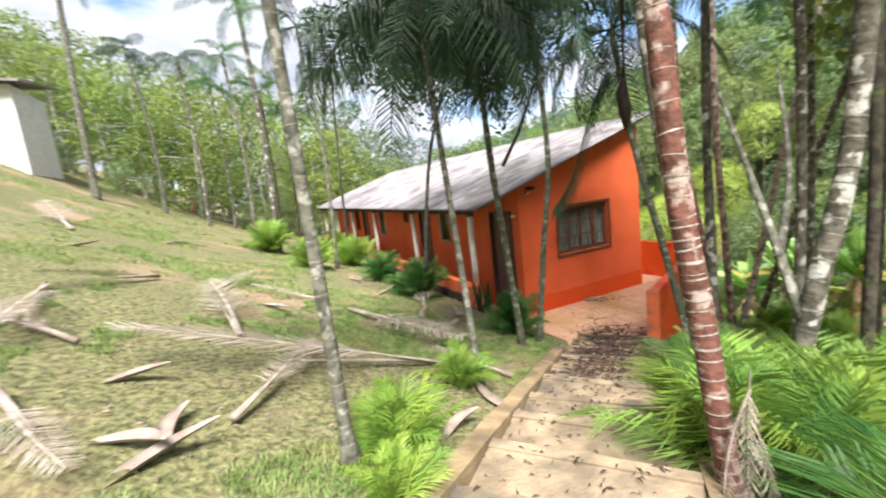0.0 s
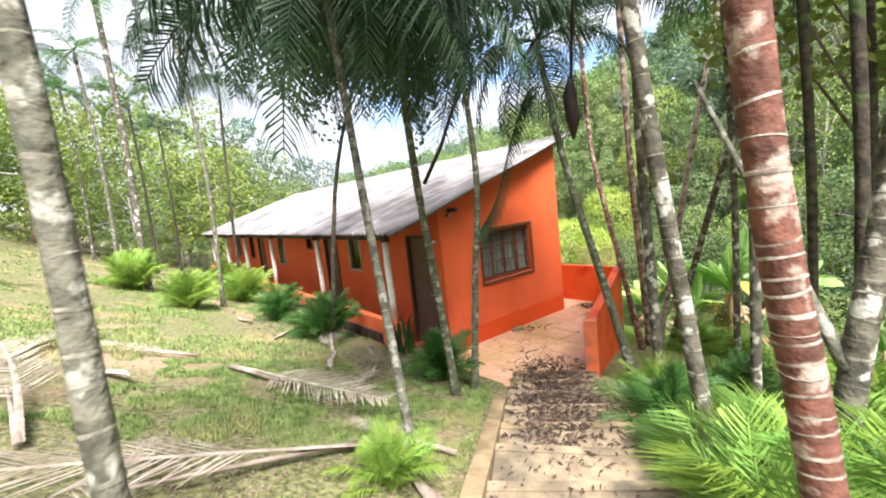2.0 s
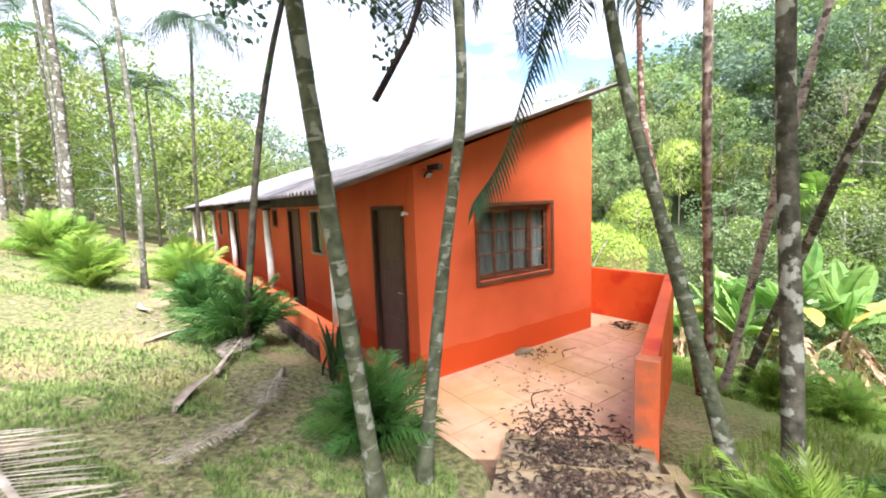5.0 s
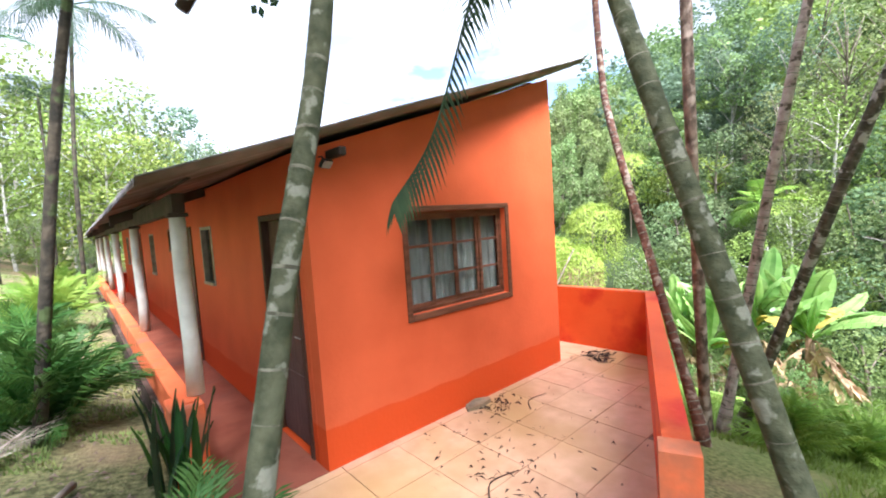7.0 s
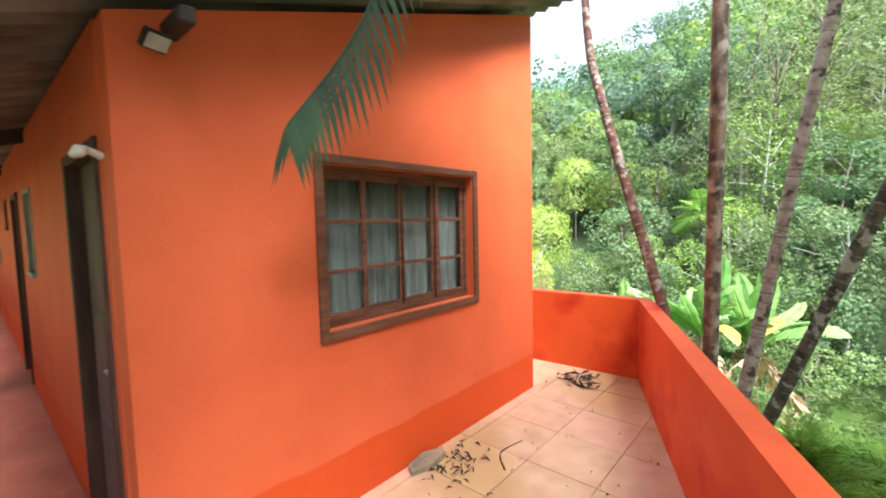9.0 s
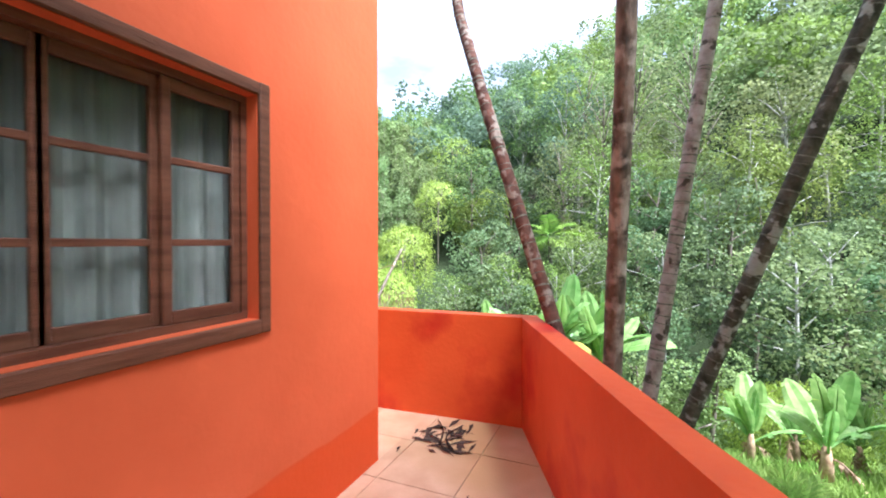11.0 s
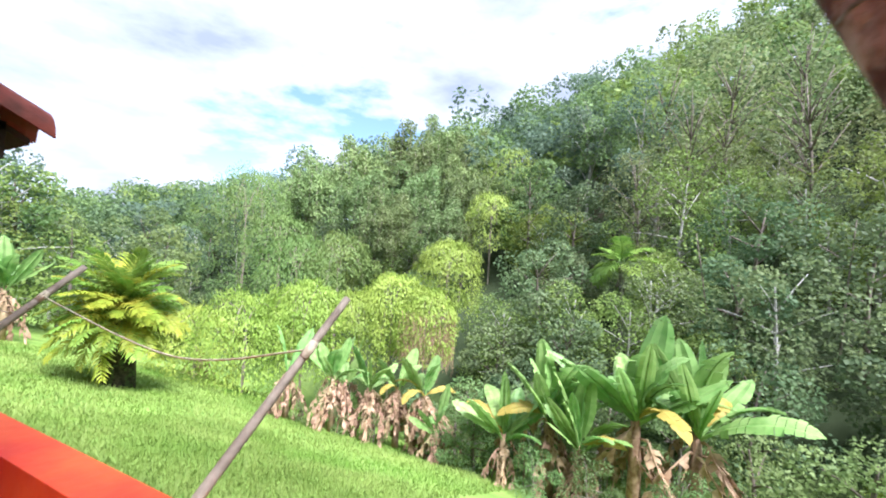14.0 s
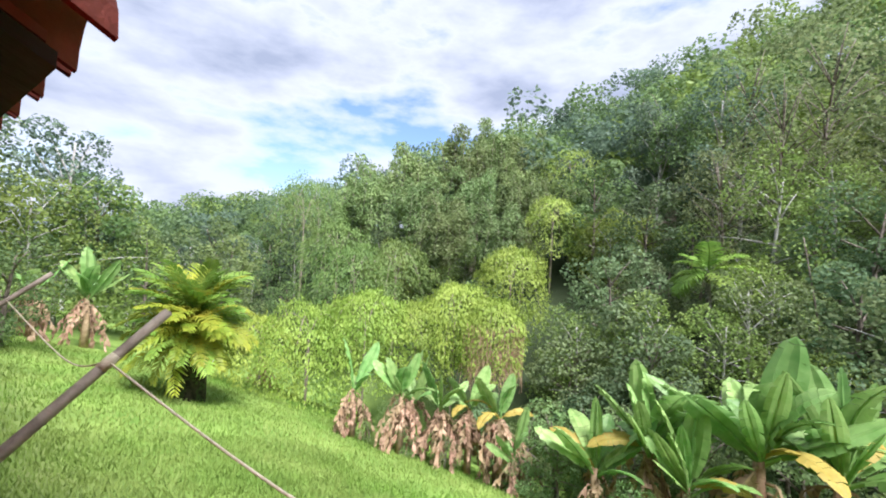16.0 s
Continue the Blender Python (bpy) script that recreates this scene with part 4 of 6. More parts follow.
# bushes on the lawn and by the steps
for i, (x, y, h, n, ms, lab) in enumerate((
        (-3.3, 4.7, 0.85, 60, FROND_LIT, "round bright green palm bush on the lawn"), (-1.85, 6.4, 0.95, 56, FROND_LIT, "round bright green palm bush by the veranda"),
        (-4.1, 7.6, 1.05, 60, FROND_LIT, "bright green palm bush on the lawn"), (-4.2, 13.5, 0.8, 36, FROND_LIT, "bright green palm bush on the lawn"),
        (-1.66, 1.35, 0.85, 60, FROND_BUSH, "dark green palm bush against the veranda"), (-1.3, -1.45, 0.66, 56, FROND_BUSH, "dark palm bush at the porch corner"),
        (-3.2, -3.42, 0.42, 34, FROND_LIT, "small grassy palm bush by a thin trunk"), (-4.15, -4.5, 0.46, 40, FROND_LIT, "leafy young palm at the ringed trunk's foot"), (-4.3, -4.85, 0.3, 26, FROND_LIT, "tuft of grassy palm leaves"),
        (-2.36, -5.2, 0.78, 40, FROND_BIG, "large arching palm bush beside the steps"), (-1.74, -4.98, 0.72, 34, FROND_BIG, "large arching palm bush beside the steps"), (-2.05, -5.6, 0.85, 38, FROND_BIG, "large arching palm bush under the red palm"),
        (-1.3, -4.6, 0.7, 46, FROND_BUSH, "arching palm bush under the palms"), (-0.6, -4.0, 0.75, 44, FROND_BUSH, "arching palm bush under the palms"), (0.2, -3.5, 0.6, 40, FROND_LIT, "arching palm bush outside the parapet"),
        (-1.3, -5.6, 0.8, 44, FROND_LIT, "arching palm bush beyond the steps"), (-2.8, -6.4, 0.85, 34, FROND_BIG, "arching palm bush beyond the steps"), (-1.9, 3.3, 0.8, 44, FROND_BUSH, "dark drooping palm bush on the lawn"),
        (4.7, -2.1, 0.75, 44, FROND_LIT, "feathery palm bush behind the parapet"), (5.2, -2.7, 0.7, 40, FROND_LIT, "feathery palm bush behind the parapet"), (-1.7, 10.0, 1.0, 50, FROND_LIT, "bright palm bush on the lawn"),
        (1.2, -4.0, 0.7, 40, FROND_BUSH, "palm bush in the shade of the palms"), (0.6, -5.2, 0.9, 40, FROND_LIT, "palm bush in the shade of the palms"))):
    clump(x, y, h, n, ms, lab, seed=100 + i, el=(45, 88) if ms is FROND_BIG else (25, 80))


def snake_plants():
    p = thing("snake_plant", "clump of upright dark green sword leaves by the veranda", "snake plant", pose(-1.02, -0.02, gz(-1.02, -0.02)))
    q = random.Random(3)
    for i in range(22):
        b = Build()
        h, a, lean = q.uniform(0.4, 0.72), q.uniform(0, 6.28), q.uniform(0.02, 0.16)
        x, y = q.uniform(-0.15, 0.15), q.uniform(-0.28, 0.24)
        dx, dy = math.cos(a), math.sin(a)
        rows = [(0, 0.018), (0.4, 0.03), (0.8, 0.022), (1.0, 0.002)]
        for t, w in rows:
            c = Vector((x + dx * lean * t * t, y + dy * lean * t * t, h * t - 0.05))
            b.v += [tuple(c + Vector((-dy * w, dx * w, 0.0))), tuple(c + Vector((dx * 0.008, dy * 0.008, 0))), tuple(c + Vector((dy * w, -dx * w, 0)))]
        for k in range(3):
            for j in range(2):
                b.f.append((3 * k + j, 3 * k + j + 1, 3 * k + j + 4, 3 * k + j + 3))
        part("leaf", b, PALM_DARK if i % 3 else PALM_MID, p)


snake_plants()

# dry fronds and husks on the lawn
def fallen(x0, y0, x1, y1, mesh, label, lift=0.05, roll=0.0):
    a, c = Vector((x0, y0, gz(x0, y0) + lift)), Vector((x1, y1, gz(x1, y1) + lift))
    d = c - a
    s = d.length / 1.45
    az, el = math.degrees(math.atan2(d.y, d.x)), math.degrees(math.atan2(d.z, math.hypot(d.x, d.y)))
    f = thing("fallen_frond", label, "palm frond", Matrix.Translation(a) @ pose(0, 0, 0, 0, -el, az) @ pose(0, 0, 0, roll), group="fallen fronds")
    tagged(part("blade", mesh, None, f, at=Matrix.Diagonal((s, s, s * 0.3, 1))), kind="stuff")
    st = Build().tube([(0, 0, 0), (0.3 * s, 0, 0.015), (0.8 * s, 0.01, 0.02)], [0.026, 0.018, 0.008], 6)
    part("stalk", st, HUSK, f, smooth=True)


DRY_LONG = [frond_mesh("dry_blade", 1.5, d, 0.30, 40, DRYLEAF, width=0.010, seed=i + 40, curl=0.06, vee=0.06, stalk=0.3, sweep=1.5) for i, d in enumerate((0.12, 0.2))]
for x0, y0, x1, y1, k in ((-3.15, -2.89, -5.62, -3.31, 0), (-4.97, -4.08, -4.4, -2.75, 1), (-4.95, -2.35, -5.28, -0.3, 1), (-5.28, -0.3, -4.83, 1.3, 0), (-5.9, 0.16, -6.54, -1.46, 1), (-6.54, -1.4, -6.2, -3.1, 0), (-5.93, -2.9, -6.6, -2.5, 1), (-5.97, -3.87, -5.5, -4.65, 1),
                          (-3.55, -0.5, -2.7, -2.45, 0), (-3.79, 0.06, -4.8, 0.33, 1), (-2.1, 0.1, -1.6, 1.5, 0), (-2.6, -3.3, -3.1, -2.6, 1), (-7.5, 3.0, -8.5, 5.0, 0), (-6.4, 4.5, -5.8, 6.0, 1), (-1.9, -0.8, -2.5, -1.6, 0), (-1.5, 0.2, -1.9, -0.9, 1)):
    fallen(x0, y0, x1, y1, DRY_LONG[k], "dry grey-brown fallen palm frond lying on the lawn")


def husk(x, y, az, length, label="curled greyish dry palm sheath on the grass"):
    b = Build()
    n = 10
    for i in range(n + 1):
        t = i / n
        w = 0.045 * math.sin(math.pi * (0.08 + 0.9 * t)) ** 0.7
        zc = 0.02 + 0.10 * (t - 0.4) ** 2
        for j in range(7):
            a = math.pi * (j / 6)
            b.v.append((length * (t - 0.5), -math.cos(a) * w + 0.06 * math.sin(t * 3), zc + w * 0.7 * (1 - math.sin(a))))
    for i in range(n):
        for j in range(6):
            b.f.append((i * 7 + j, i * 7 + j + 1, i * 7 + j + 8, i * 7 + j + 7))
    o = tagged(part("palm_sheath", b, HUSK, smooth=True), label, "palm sheath", group="palm sheaths")
    o.matrix_basis = pose(x, y, gz(x, y) + 0.02, 0, 0, az)


for x, y, az, ln in ((-4.57, -0.85, -64, 0.6), (-5.5, -3.54, 10, 0.4), (-5.2, -4.15, 81, 0.42), (-5.24, -4.5, 38, 0.62), (-5.38, -4.39, -35, 0.42), (-3.05, -3.77, 92, 0.7), (-3.6, -4.2, 25, 0.4), (-2.42, 1.35, 30, 0.5), (-2.3, -0.4, 60, 0.6), (-1.9, 0.9, 80, 0.6), (-2.6, 3.1, 100, 0.6), (-7, 1.5, 30, 0.5)):
    husk(x, y, az, ln)
df = thing("dead_frond", "dead grey palm frond hanging down against the red palm's foot", "palm frond", pose(-2.74, -5.56, gz(-2.74, -5.56) + 0.95))
for i, az in enumerate((205, 160, 250)):
    part("blade", FROND_DRY[i % 2], None, df, at=pose(0, 0, -0.1 * i, 0, 80, az) @ Matrix.Diagonal((0.55, 0.18, 0.5, 1)))
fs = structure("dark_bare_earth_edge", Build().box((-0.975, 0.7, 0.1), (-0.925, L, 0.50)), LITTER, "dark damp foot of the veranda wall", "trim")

# leaf litter on steps, porch and lawn
def litter(name, spots, material, label, seed):
    q = random.Random(seed)
    b = Build()
    for x, y, spread, n, size, zf in spots:
        for _ in range(n):
            px, py = x + q.gauss(0, spread), y + q.gauss(0, spread)
            z = zf(px, py)
            if z is None:
                continue
            a, ln, w = q.uniform(0, 6.28), size * q.uniform(0.5, 1.5), size * q.uniform(0.08, 0.3)
            dx, dy = math.cos(a) * ln / 2, math.sin(a) * ln / 2
            ox, oy = -math.sin(a) * w / 2, math.cos(a) * w / 2
            h = q.uniform(0.006, 0.03)
            k = len(b.v)
            b.v += [(px - dx, py - dy, z + 0.004), (px + ox, py + oy, z + h), (px + dx, py + dy, z + 0.006), (px - ox, py - oy, z + h * 0.6)]
            b.f.append((k, k + 1, k + 2, k + 3))
    tagged(part(name, b, material), label, "leaf litter", kind="stuff")


def on_path(x, y):
    off = Vector((x, y)) - PMID
    s, w = off.dot(PDIR), off.dot(PSIDE)
    if abs(w) > 0.55:
        return None
    if s < -1.45:
        return 0.004
    return path_height(s) + 0.002


def on_porch(x, y):
    return 0.003 if y < -0.03 and (y + 2.3) > 0.447 * (x - 0.56) and x < 4.0 else None


on_lawn = lambda x, y: ground_at(x, y) if x < -0.95 else None
mids = [PMID + PDIR * s for s in (-1.7, -1.5, -1.2, -0.9, -0.6, -0.3, 0.0, 0.4, 0.8)]
litter("path_litter", [(p.x, p.y, 0.30, 420, 0.08, on_path) for p in mids] + [((PMID + PDIR * s).x, (PMID + PDIR * s).y, 0.4, 160, 0.05, on_path) for s in (1.5, 2.2, 3, 4)], LITTER, "dark leaf litter over the cement steps", 1)
litter("porch_litter", [(1.75, -0.25, 0.12, 60, 0.07, on_porch), (1.0, -1.0, 0.3, 70, 0.06, on_porch), (0.4, -1.5, 0.25, 120, 0.07, on_porch), (3.75, -0.3, 0.12, 40, 0.16, on_porch), (2, -0.8, 0.6, 40, 0.04, on_porch), (1.2, -0.12, 0.3, 30, 0.05, on_porch)], LITTER, "scattered dark leaves and twigs on the porch tiles", 2)
litter("lawn_litter", [(-3.6, -2.2, 1.6, 3200, 0.045, on_lawn), (-4.6, -3, 1.3, 2400, 0.04, on_lawn), (-1.9, -0.6, 0.7, 1200, 0.06, on_lawn), (-1.8, 2.5, 0.6, 600, 0.09, on_lawn), (-3, 5, 2.5, 700, 0.08, on_lawn)], LAWNLEAF, "dry leaf fragments over the lawn", 3)


def grass(name, spots, material, label, seed, keep):
    r_ = np.random.RandomState(seed)
    V, F = [], []
    for x0, x1, y0, y1, n, h, w in spots:
        xs, ys = r_.uniform(x0, x1, n), r_.uniform(y0, y1, n)
        for x, y in zip(xs, ys):
            if not keep(x, y):
                continue
            z = ground_at(x, y) - 0.01
            a, hh, ln = r_.uniform(0, 6.28), h * r_.uniform(0.5, 1.3), r_.uniform(0.1, 0.9)
            ww = w * r_.uniform(0.6, 1.3)
            k = len(V)
            V += [(x - math.sin(a) * ww, y + math.cos(a) * ww, z), (x + math.sin(a) * ww, y - math.cos(a) * ww, z), (x + math.cos(a) * hh * ln, y + math.sin(a) * hh * ln, z + hh)]
            F.append((k, k + 1, k + 2))
    b = Build()
    b.v, b.f = V, F
    tagged(part(name, b, material), label, "grass", kind="stuff")


q_patch = -0.03


def west_keep(x, y):
    off = Vector((x, y)) - PMID
    return x < -0.98 and not (off.dot(PDIR) > -2 and -0.75 < off.dot(PSIDE) < 0.75) and noise.noise(Vector((x * 0.45, y * 0.45, 0))) + 0.5 * noise.noise(Vector((x * 2.5, y * 2.5, 4))) > q_patch


grass("lawn_grass", [(-6.5, -1, -5.2, 0, 230000, 0.045, 0.0055), (-8, -1, 0, 7, 80000, 0.05, 0.009), (-12, -1, 7, 20, 18000, 0.07, 0.018)], BLADE_DRY, "short yellowish worn lawn grass", 5, west_keep)
grass("meadow_grass", [(4.08, 10, -3, 9, 62000, 0.075, 0.010), (4.3, 16, 3, 20, 60000, 0.10, 0.016), (-1, 4.2, -7, -2.6, 9000, 0.14, 0.010), (5, 18, -12, -2, 16000, 0.22, 0.03)], BLADE_LIME, "long lime green meadow grass", 6, lambda x, y: not (y < 1 and x < 4.15 and (y + 2.5) > 0.447 * (x - 0.56)))


# ---- banana plants ----
def banana_leaf(length, wide, droop, material, seed, torn=0.3):
    q = random.Random(seed)
    b = Build()
    n = 12
    def rib(t):
        return Vector((length * (0.85 * t - 0.12 * t * t), 0, length * (0.55 * t - droop * t * t)))
    for i in range(n):
        t0, t1 = 0.14 + 0.86 * i / n, 0.14 + 0.86 * (i + (0.93 if q.random() < torn else 1.0)) / n
        w0, w1 = [wide * max(0.0, math.sin(math.pi * min(1, 0.07 + 0.93 * (t - 0.14) / 0.86))) ** 0.55 for t in (t0, t1)]
        for s in (-1, 1):
            sag = q.uniform(0.05, 0.3) * (1.5 if q.random() < torn else 1)
            a, c = rib(t0), rib(t1)
            o0, o1 = Vector((0.12 * w0, s * w0, 0.20 * w0 - sag * w0)), Vector((0.12 * w1, s * w1, 0.20 * w1 - sag * w1))
            h0, h1 = Vector((0.05 * w0, s * w0 * 0.5, 0.16 * w0)), Vector((0.05 * w1, s * w1 * 0.5, 0.16 * w1))
            k = len(b.v)
            b.v += [tuple(a), tuple(c), tuple(c + h1), tuple(a + h0), tuple(c + o1), tuple(a + o0)]
            b.f += [(k, k + 1, k + 2, k + 3), (k + 3, k + 2, k + 4, k + 5)]
    b.tube([rib(i / 8) - Vector((0, 0, 0.012)) for i in range(9)], [0.028 * (1 - 0.85 * i / 8) for i in range(9)], 5)
    return b.mesh("leaf", material)


BAN_UP = [banana_leaf(1.75, w_, d, BANANA, 50 + i) for i, (d, w_) in enumerate(((0.05, 0.22), (0.2, 0.24), (0.42, 0.22), (0.75, 0.19), (0.12, 0.12)))]
BAN_YEL = [banana_leaf(1.5, 0.16, 0.6, BANANA_YELLOW, 60)]


def withered_leaf(length, seed):
    """A dead leaf: bent over at its base, hanging in ragged crumpled strips."""
    q = random.Random(seed)
    b = Build()
    def rib(t):
        return Vector((length * (0.34 * t ** 0.6 + 0.03 * math.sin(7 * t + seed)), 0.04 * math.sin(5 * t + 2 * seed), length * (0.20 * t - 1.05 * t * t)))
    b.tube([rib(i / 8) for i in range(9)], [0.022 * (1 - 0.85 * i / 8) for i in range(9)], 5)
    for i in range(11):
        t0 = 0.2 + 0.8 * i / 11
        for s in (-1, 1):
            if q.random() < 0.15:
                continue
            t1 = t0 + q.uniform(0.05, 0.10)
            a, c = rib(t0), rib(min(1.0, t1))
            w, fold = q.uniform(0.06, 0.17), q.uniform(-0.09, 0.09)
            m1 = Vector((fold, s * w * 0.55, -q.uniform(0.02, 0.10)))
            m2 = Vector((fold * q.uniform(-1, 1.5), s * w * q.uniform(0.6, 1.0), -q.uniform(0.10, 0.30)))
            k = len(b.v)
            b.v += [tuple(a), tuple(c), tuple(c + m1), tuple(a + m1), tuple(c * 0.6 + a * 0.4 + m2)]
            b.f += [(k, k + 1, k + 2, k + 3), (k + 3, k + 2, k + 4)]
    return b.mesh("leaf", BANANA_DRY)


BAN_DRY = [withered_leaf(1.15 + 0.2 * i, 70 + i) for i in range(4)]


def banana(x, y, stem, size, green, yellow, dry, label, seed, z=None):
    q = random.Random(seed)
    p = thing("banana_plant", label, "banana plant", pose(x, y, gz(x, y) if z is None else z), group="banana plants")
    part("stem", Build().tube([(0, 0, -0.1), (0.02, 0, stem * 0.5), (0.0, 0.03, stem)], [0.11 * size, 0.09 * size, 0.06 * size], 10), BANANA_DRY, p, "stem wrapped in dry brown sheaths", smooth=True)
    for i in range(green + yellow + dry):
        s = size * q.uniform(0.75, 1.15)
        az = 137.5 * i + q.uniform(-20, 20)
        if i < green:
            ms, el, hz = BAN_UP, q.uniform(2, 58), stem - 0.2 * q.random()
        elif i < green + yellow:
            ms, el, hz = BAN_YEL, q.uniform(5, 35), stem
        else:
            ms, el, hz = BAN_DRY, q.uniform(-22, 14), stem * q.uniform(0.62, 1.0)
        m = Matrix.Translation((0, 0, hz - 0.03)) @ pose(0, 0, 0, 0, -el, az) @ pose(0, 0, 0, q.uniform(-30, 30)) @ Matrix.Diagonal((s, s, s, 1))
        part("leaf", ms[i % len(ms)], None, p, at=m, label="" if i < green else "withered leaf")
    return p


for i, a in enumerate(((12.8, 8.4, 1.7, 1.05, 8, 0, 16, "banana plant with a skirt of dry leaves"), (13.4, 7.5, 1.6, 1.0, 5, 0, 16, "banana plant with hanging dry leaves"), (12.3, 9.8, 1.4, 0.95, 4, 0, 16, "banana plant with hanging dry leaves"), (14.1, 6.0, 1.8, 1.05, 4, 3, 22, "withered banana plant with dry hanging leaves"), (13.8, 5.4, 1.0, 0.9, 5, 0, 10, "small banana plant among withered leaves"), (14.0, 6.9, 1.8, 1.0, 4, 1, 18, "banana plant among withered leaves"), (13.9, 8.9, 1.6, 0.95, 6, 0, 12, "banana plant behind the withered ones"),
                       (14.6, 2.4, 2.1, 1.4, 14, 1, 8, "large banana plant with broad leaves"), (14.9, 0.4, 2.6, 1.65, 20, 1, 8, "large banana plant with broad upright leaves"), (14.3, 1.6, 1.5, 1.3, 15, 1, 8, "banana plant with yellowed leaves"), (15.4, -0.9, 2.6, 1.65, 18, 1, 8, "large banana plant at the meadow's edge"), (13.9, 3.4, 1.3, 1.15, 11, 1, 6, "banana plant with yellowed leaves"),
                       (14.6, 18.2, 1.4, 1.0, 8, 0, 8, "small banana plant beyond the meadow"), (8.6, 20.2, 1.9, 1.3, 8, 0, 10, "banana plant beside the round palm"), (7.2, 20.6, 1.6, 1.1, 3, 0, 16, "withered banana plant at the meadow's end"),
                       (13.5, -5.4, 0.9, 1.0, 8, 0, 3, "young banana plant on the slope"), (14.5, -7.0, 0.8, 1.0, 8, 0, 3, "young banana plant on the slope"), (12.2, -4.2, 0.7, 0.9, 7, 0, 2, "young banana plant on the slope"), (11.4, -6.8, 0.7, 0.9, 7, 0, 2, "young banana plant on the slope"), (10.2, -4.8, 0.7, 1.0, 7, 0, 2, "young banana plant on the slope"),
                       (5.0, -7.5, 1.0, 1.0, 8, 0, 2, "young banana plant below the palms"), (7.5, -8.5, 1.0, 1.0, 8, 0, 2, "young banana plant below the palms"), (2.8, -6.0, 0.8, 0.9, 8, 0, 2, "young banana plant below the palms"), (-7.5, 24, 1.8, 1.3, 9, 0, 2, "banana plant behind the lawn"))):
    banana(*a, seed=200 + i)

# the round yellow-green palm on the meadow
rpalm = thing("round_palm", "broad yellow-green palm with a mossy stump of a trunk", "palm tree", pose(9.0, 12.6, gz(9.0, 12.6)))
part("trunk", Build().tube([(0, 0, -0.15), (0.02, 0, 0.7), (0, 0.02, 1.75)], [0.46, 0.40, 0.28], 12), TRUNK_DARK, rpalm, smooth=True)
for i in range(110):
    e = 66 - 88 * (i / 110) ** 0.9
    ms = FROND_GRN if (e > 30 and i % 3) or i % 4 == 0 else FROND_YEL
    s = rng.uniform(0.95, 1.3)
    part("frond", ms[i % 2], None, rpalm, at=Matrix.Translation((0, 0, 1.55 + 0.7 * (1 - i / 110))) @ pose(0, 0, 0, 0, -e, 137.5 * i) @ pose(0, 0, 0, rng.uniform(-25, 25)) @ Matrix.Diagonal((s, s, s, 1)))


# ---- trees ----
def leaf_cloud(b, centre, radii, n, size, q, hang=0.0):
    """Many small leaf blades through a lump of a crown, thicker towards its skin."""
    for _ in range(n):
        d = Vector((q.gauss(0, 1), q.gauss(0, 1), q.gauss(0, 1))).normalized()
        rr = q.uniform(0.45, 1.0) ** 0.5
        p = Vector(centre) + Vector((d.x * radii[0], d.y * radii[1], d.z * radii[2])) * rr
        a = Vector((q.gauss(0, 1), q.gauss(0, 1), q.gauss(0, 0.7) - hang)).normalized()
        nrm = (d * 0.8 + Vector((q.gauss(0, 0.5), q.gauss(0, 0.5), q.gauss(0, 0.5) + 0.5))).normalized()
        w = a.cross(nrm)
        if w.length < 0.1:
            continue
        w = w.normalized() * size * q.uniform(0.25, 0.42)
        a = a * size * q.uniform(0.7, 1.4)
        k = len(b.v)
        b.v += [tuple(p - a * 0.5), tuple(p + w), tuple(p + a * 0.5), tuple(p - w)]
        b.f.append((k, k + 1, k + 2, k + 3))


def tree_kind(name, h, crown_r, lumps, leaves, size, leaf, bark, label, seed, crown_from=0.4, flat=0.75, hang=0.1, trunk_r=0.14):
    q = random.Random(seed)
    t = thing("tree", label, "tree", group="forest trees")
    tb = Build()
    top = Vector((q.uniform(-0.5, 0.5), q.uniform(-0.5, 0.5), h * 0.86))
    line = smooth_path([(0, 0, -0.6), (q.uniform(-0.3, 0.3), q.uniform(-0.3, 0.3), h * 0.45), top], 8)
    tb.tube(line, [trunk_r * (1 - 0.75 * i / 8) for i in range(9)], 7)
    cb = Build()
    for i in range(lumps):
        az, f = 2.4 * i + q.uniform(-0.5, 0.5), q.uniform(0, 1)
        z = h * (crown_from + (0.95 - crown_from) * (i + 0.5) / lumps)
        rr = crown_r * (0.35 + 0.65 * math.sin(math.pi * min(0.95, (i + 0.8) / (lumps + 0.6)))) * q.uniform(0.5, 1.0)
        c = Vector((math.cos(az) * rr, math.sin(az) * rr, z))
        s = crown_r * q.uniform(0.34, 0.58)
        leaf_cloud(cb, c, (s, s, s * flat), leaves // lumps, size, q, hang)
        k = line[min(8, int(8 * (0.35 + 0.5 * i / lumps)))]
        tb.tube([k, k.lerp(c, 0.55) + Vector((0, 0, 0.1)), c], [trunk_r * 0.4, trunk_r * 0.25, 0.015], 5)
    part("trunk", tb, bark, t, smooth=True)
    part("crown", cb, leaf, t)
    return t


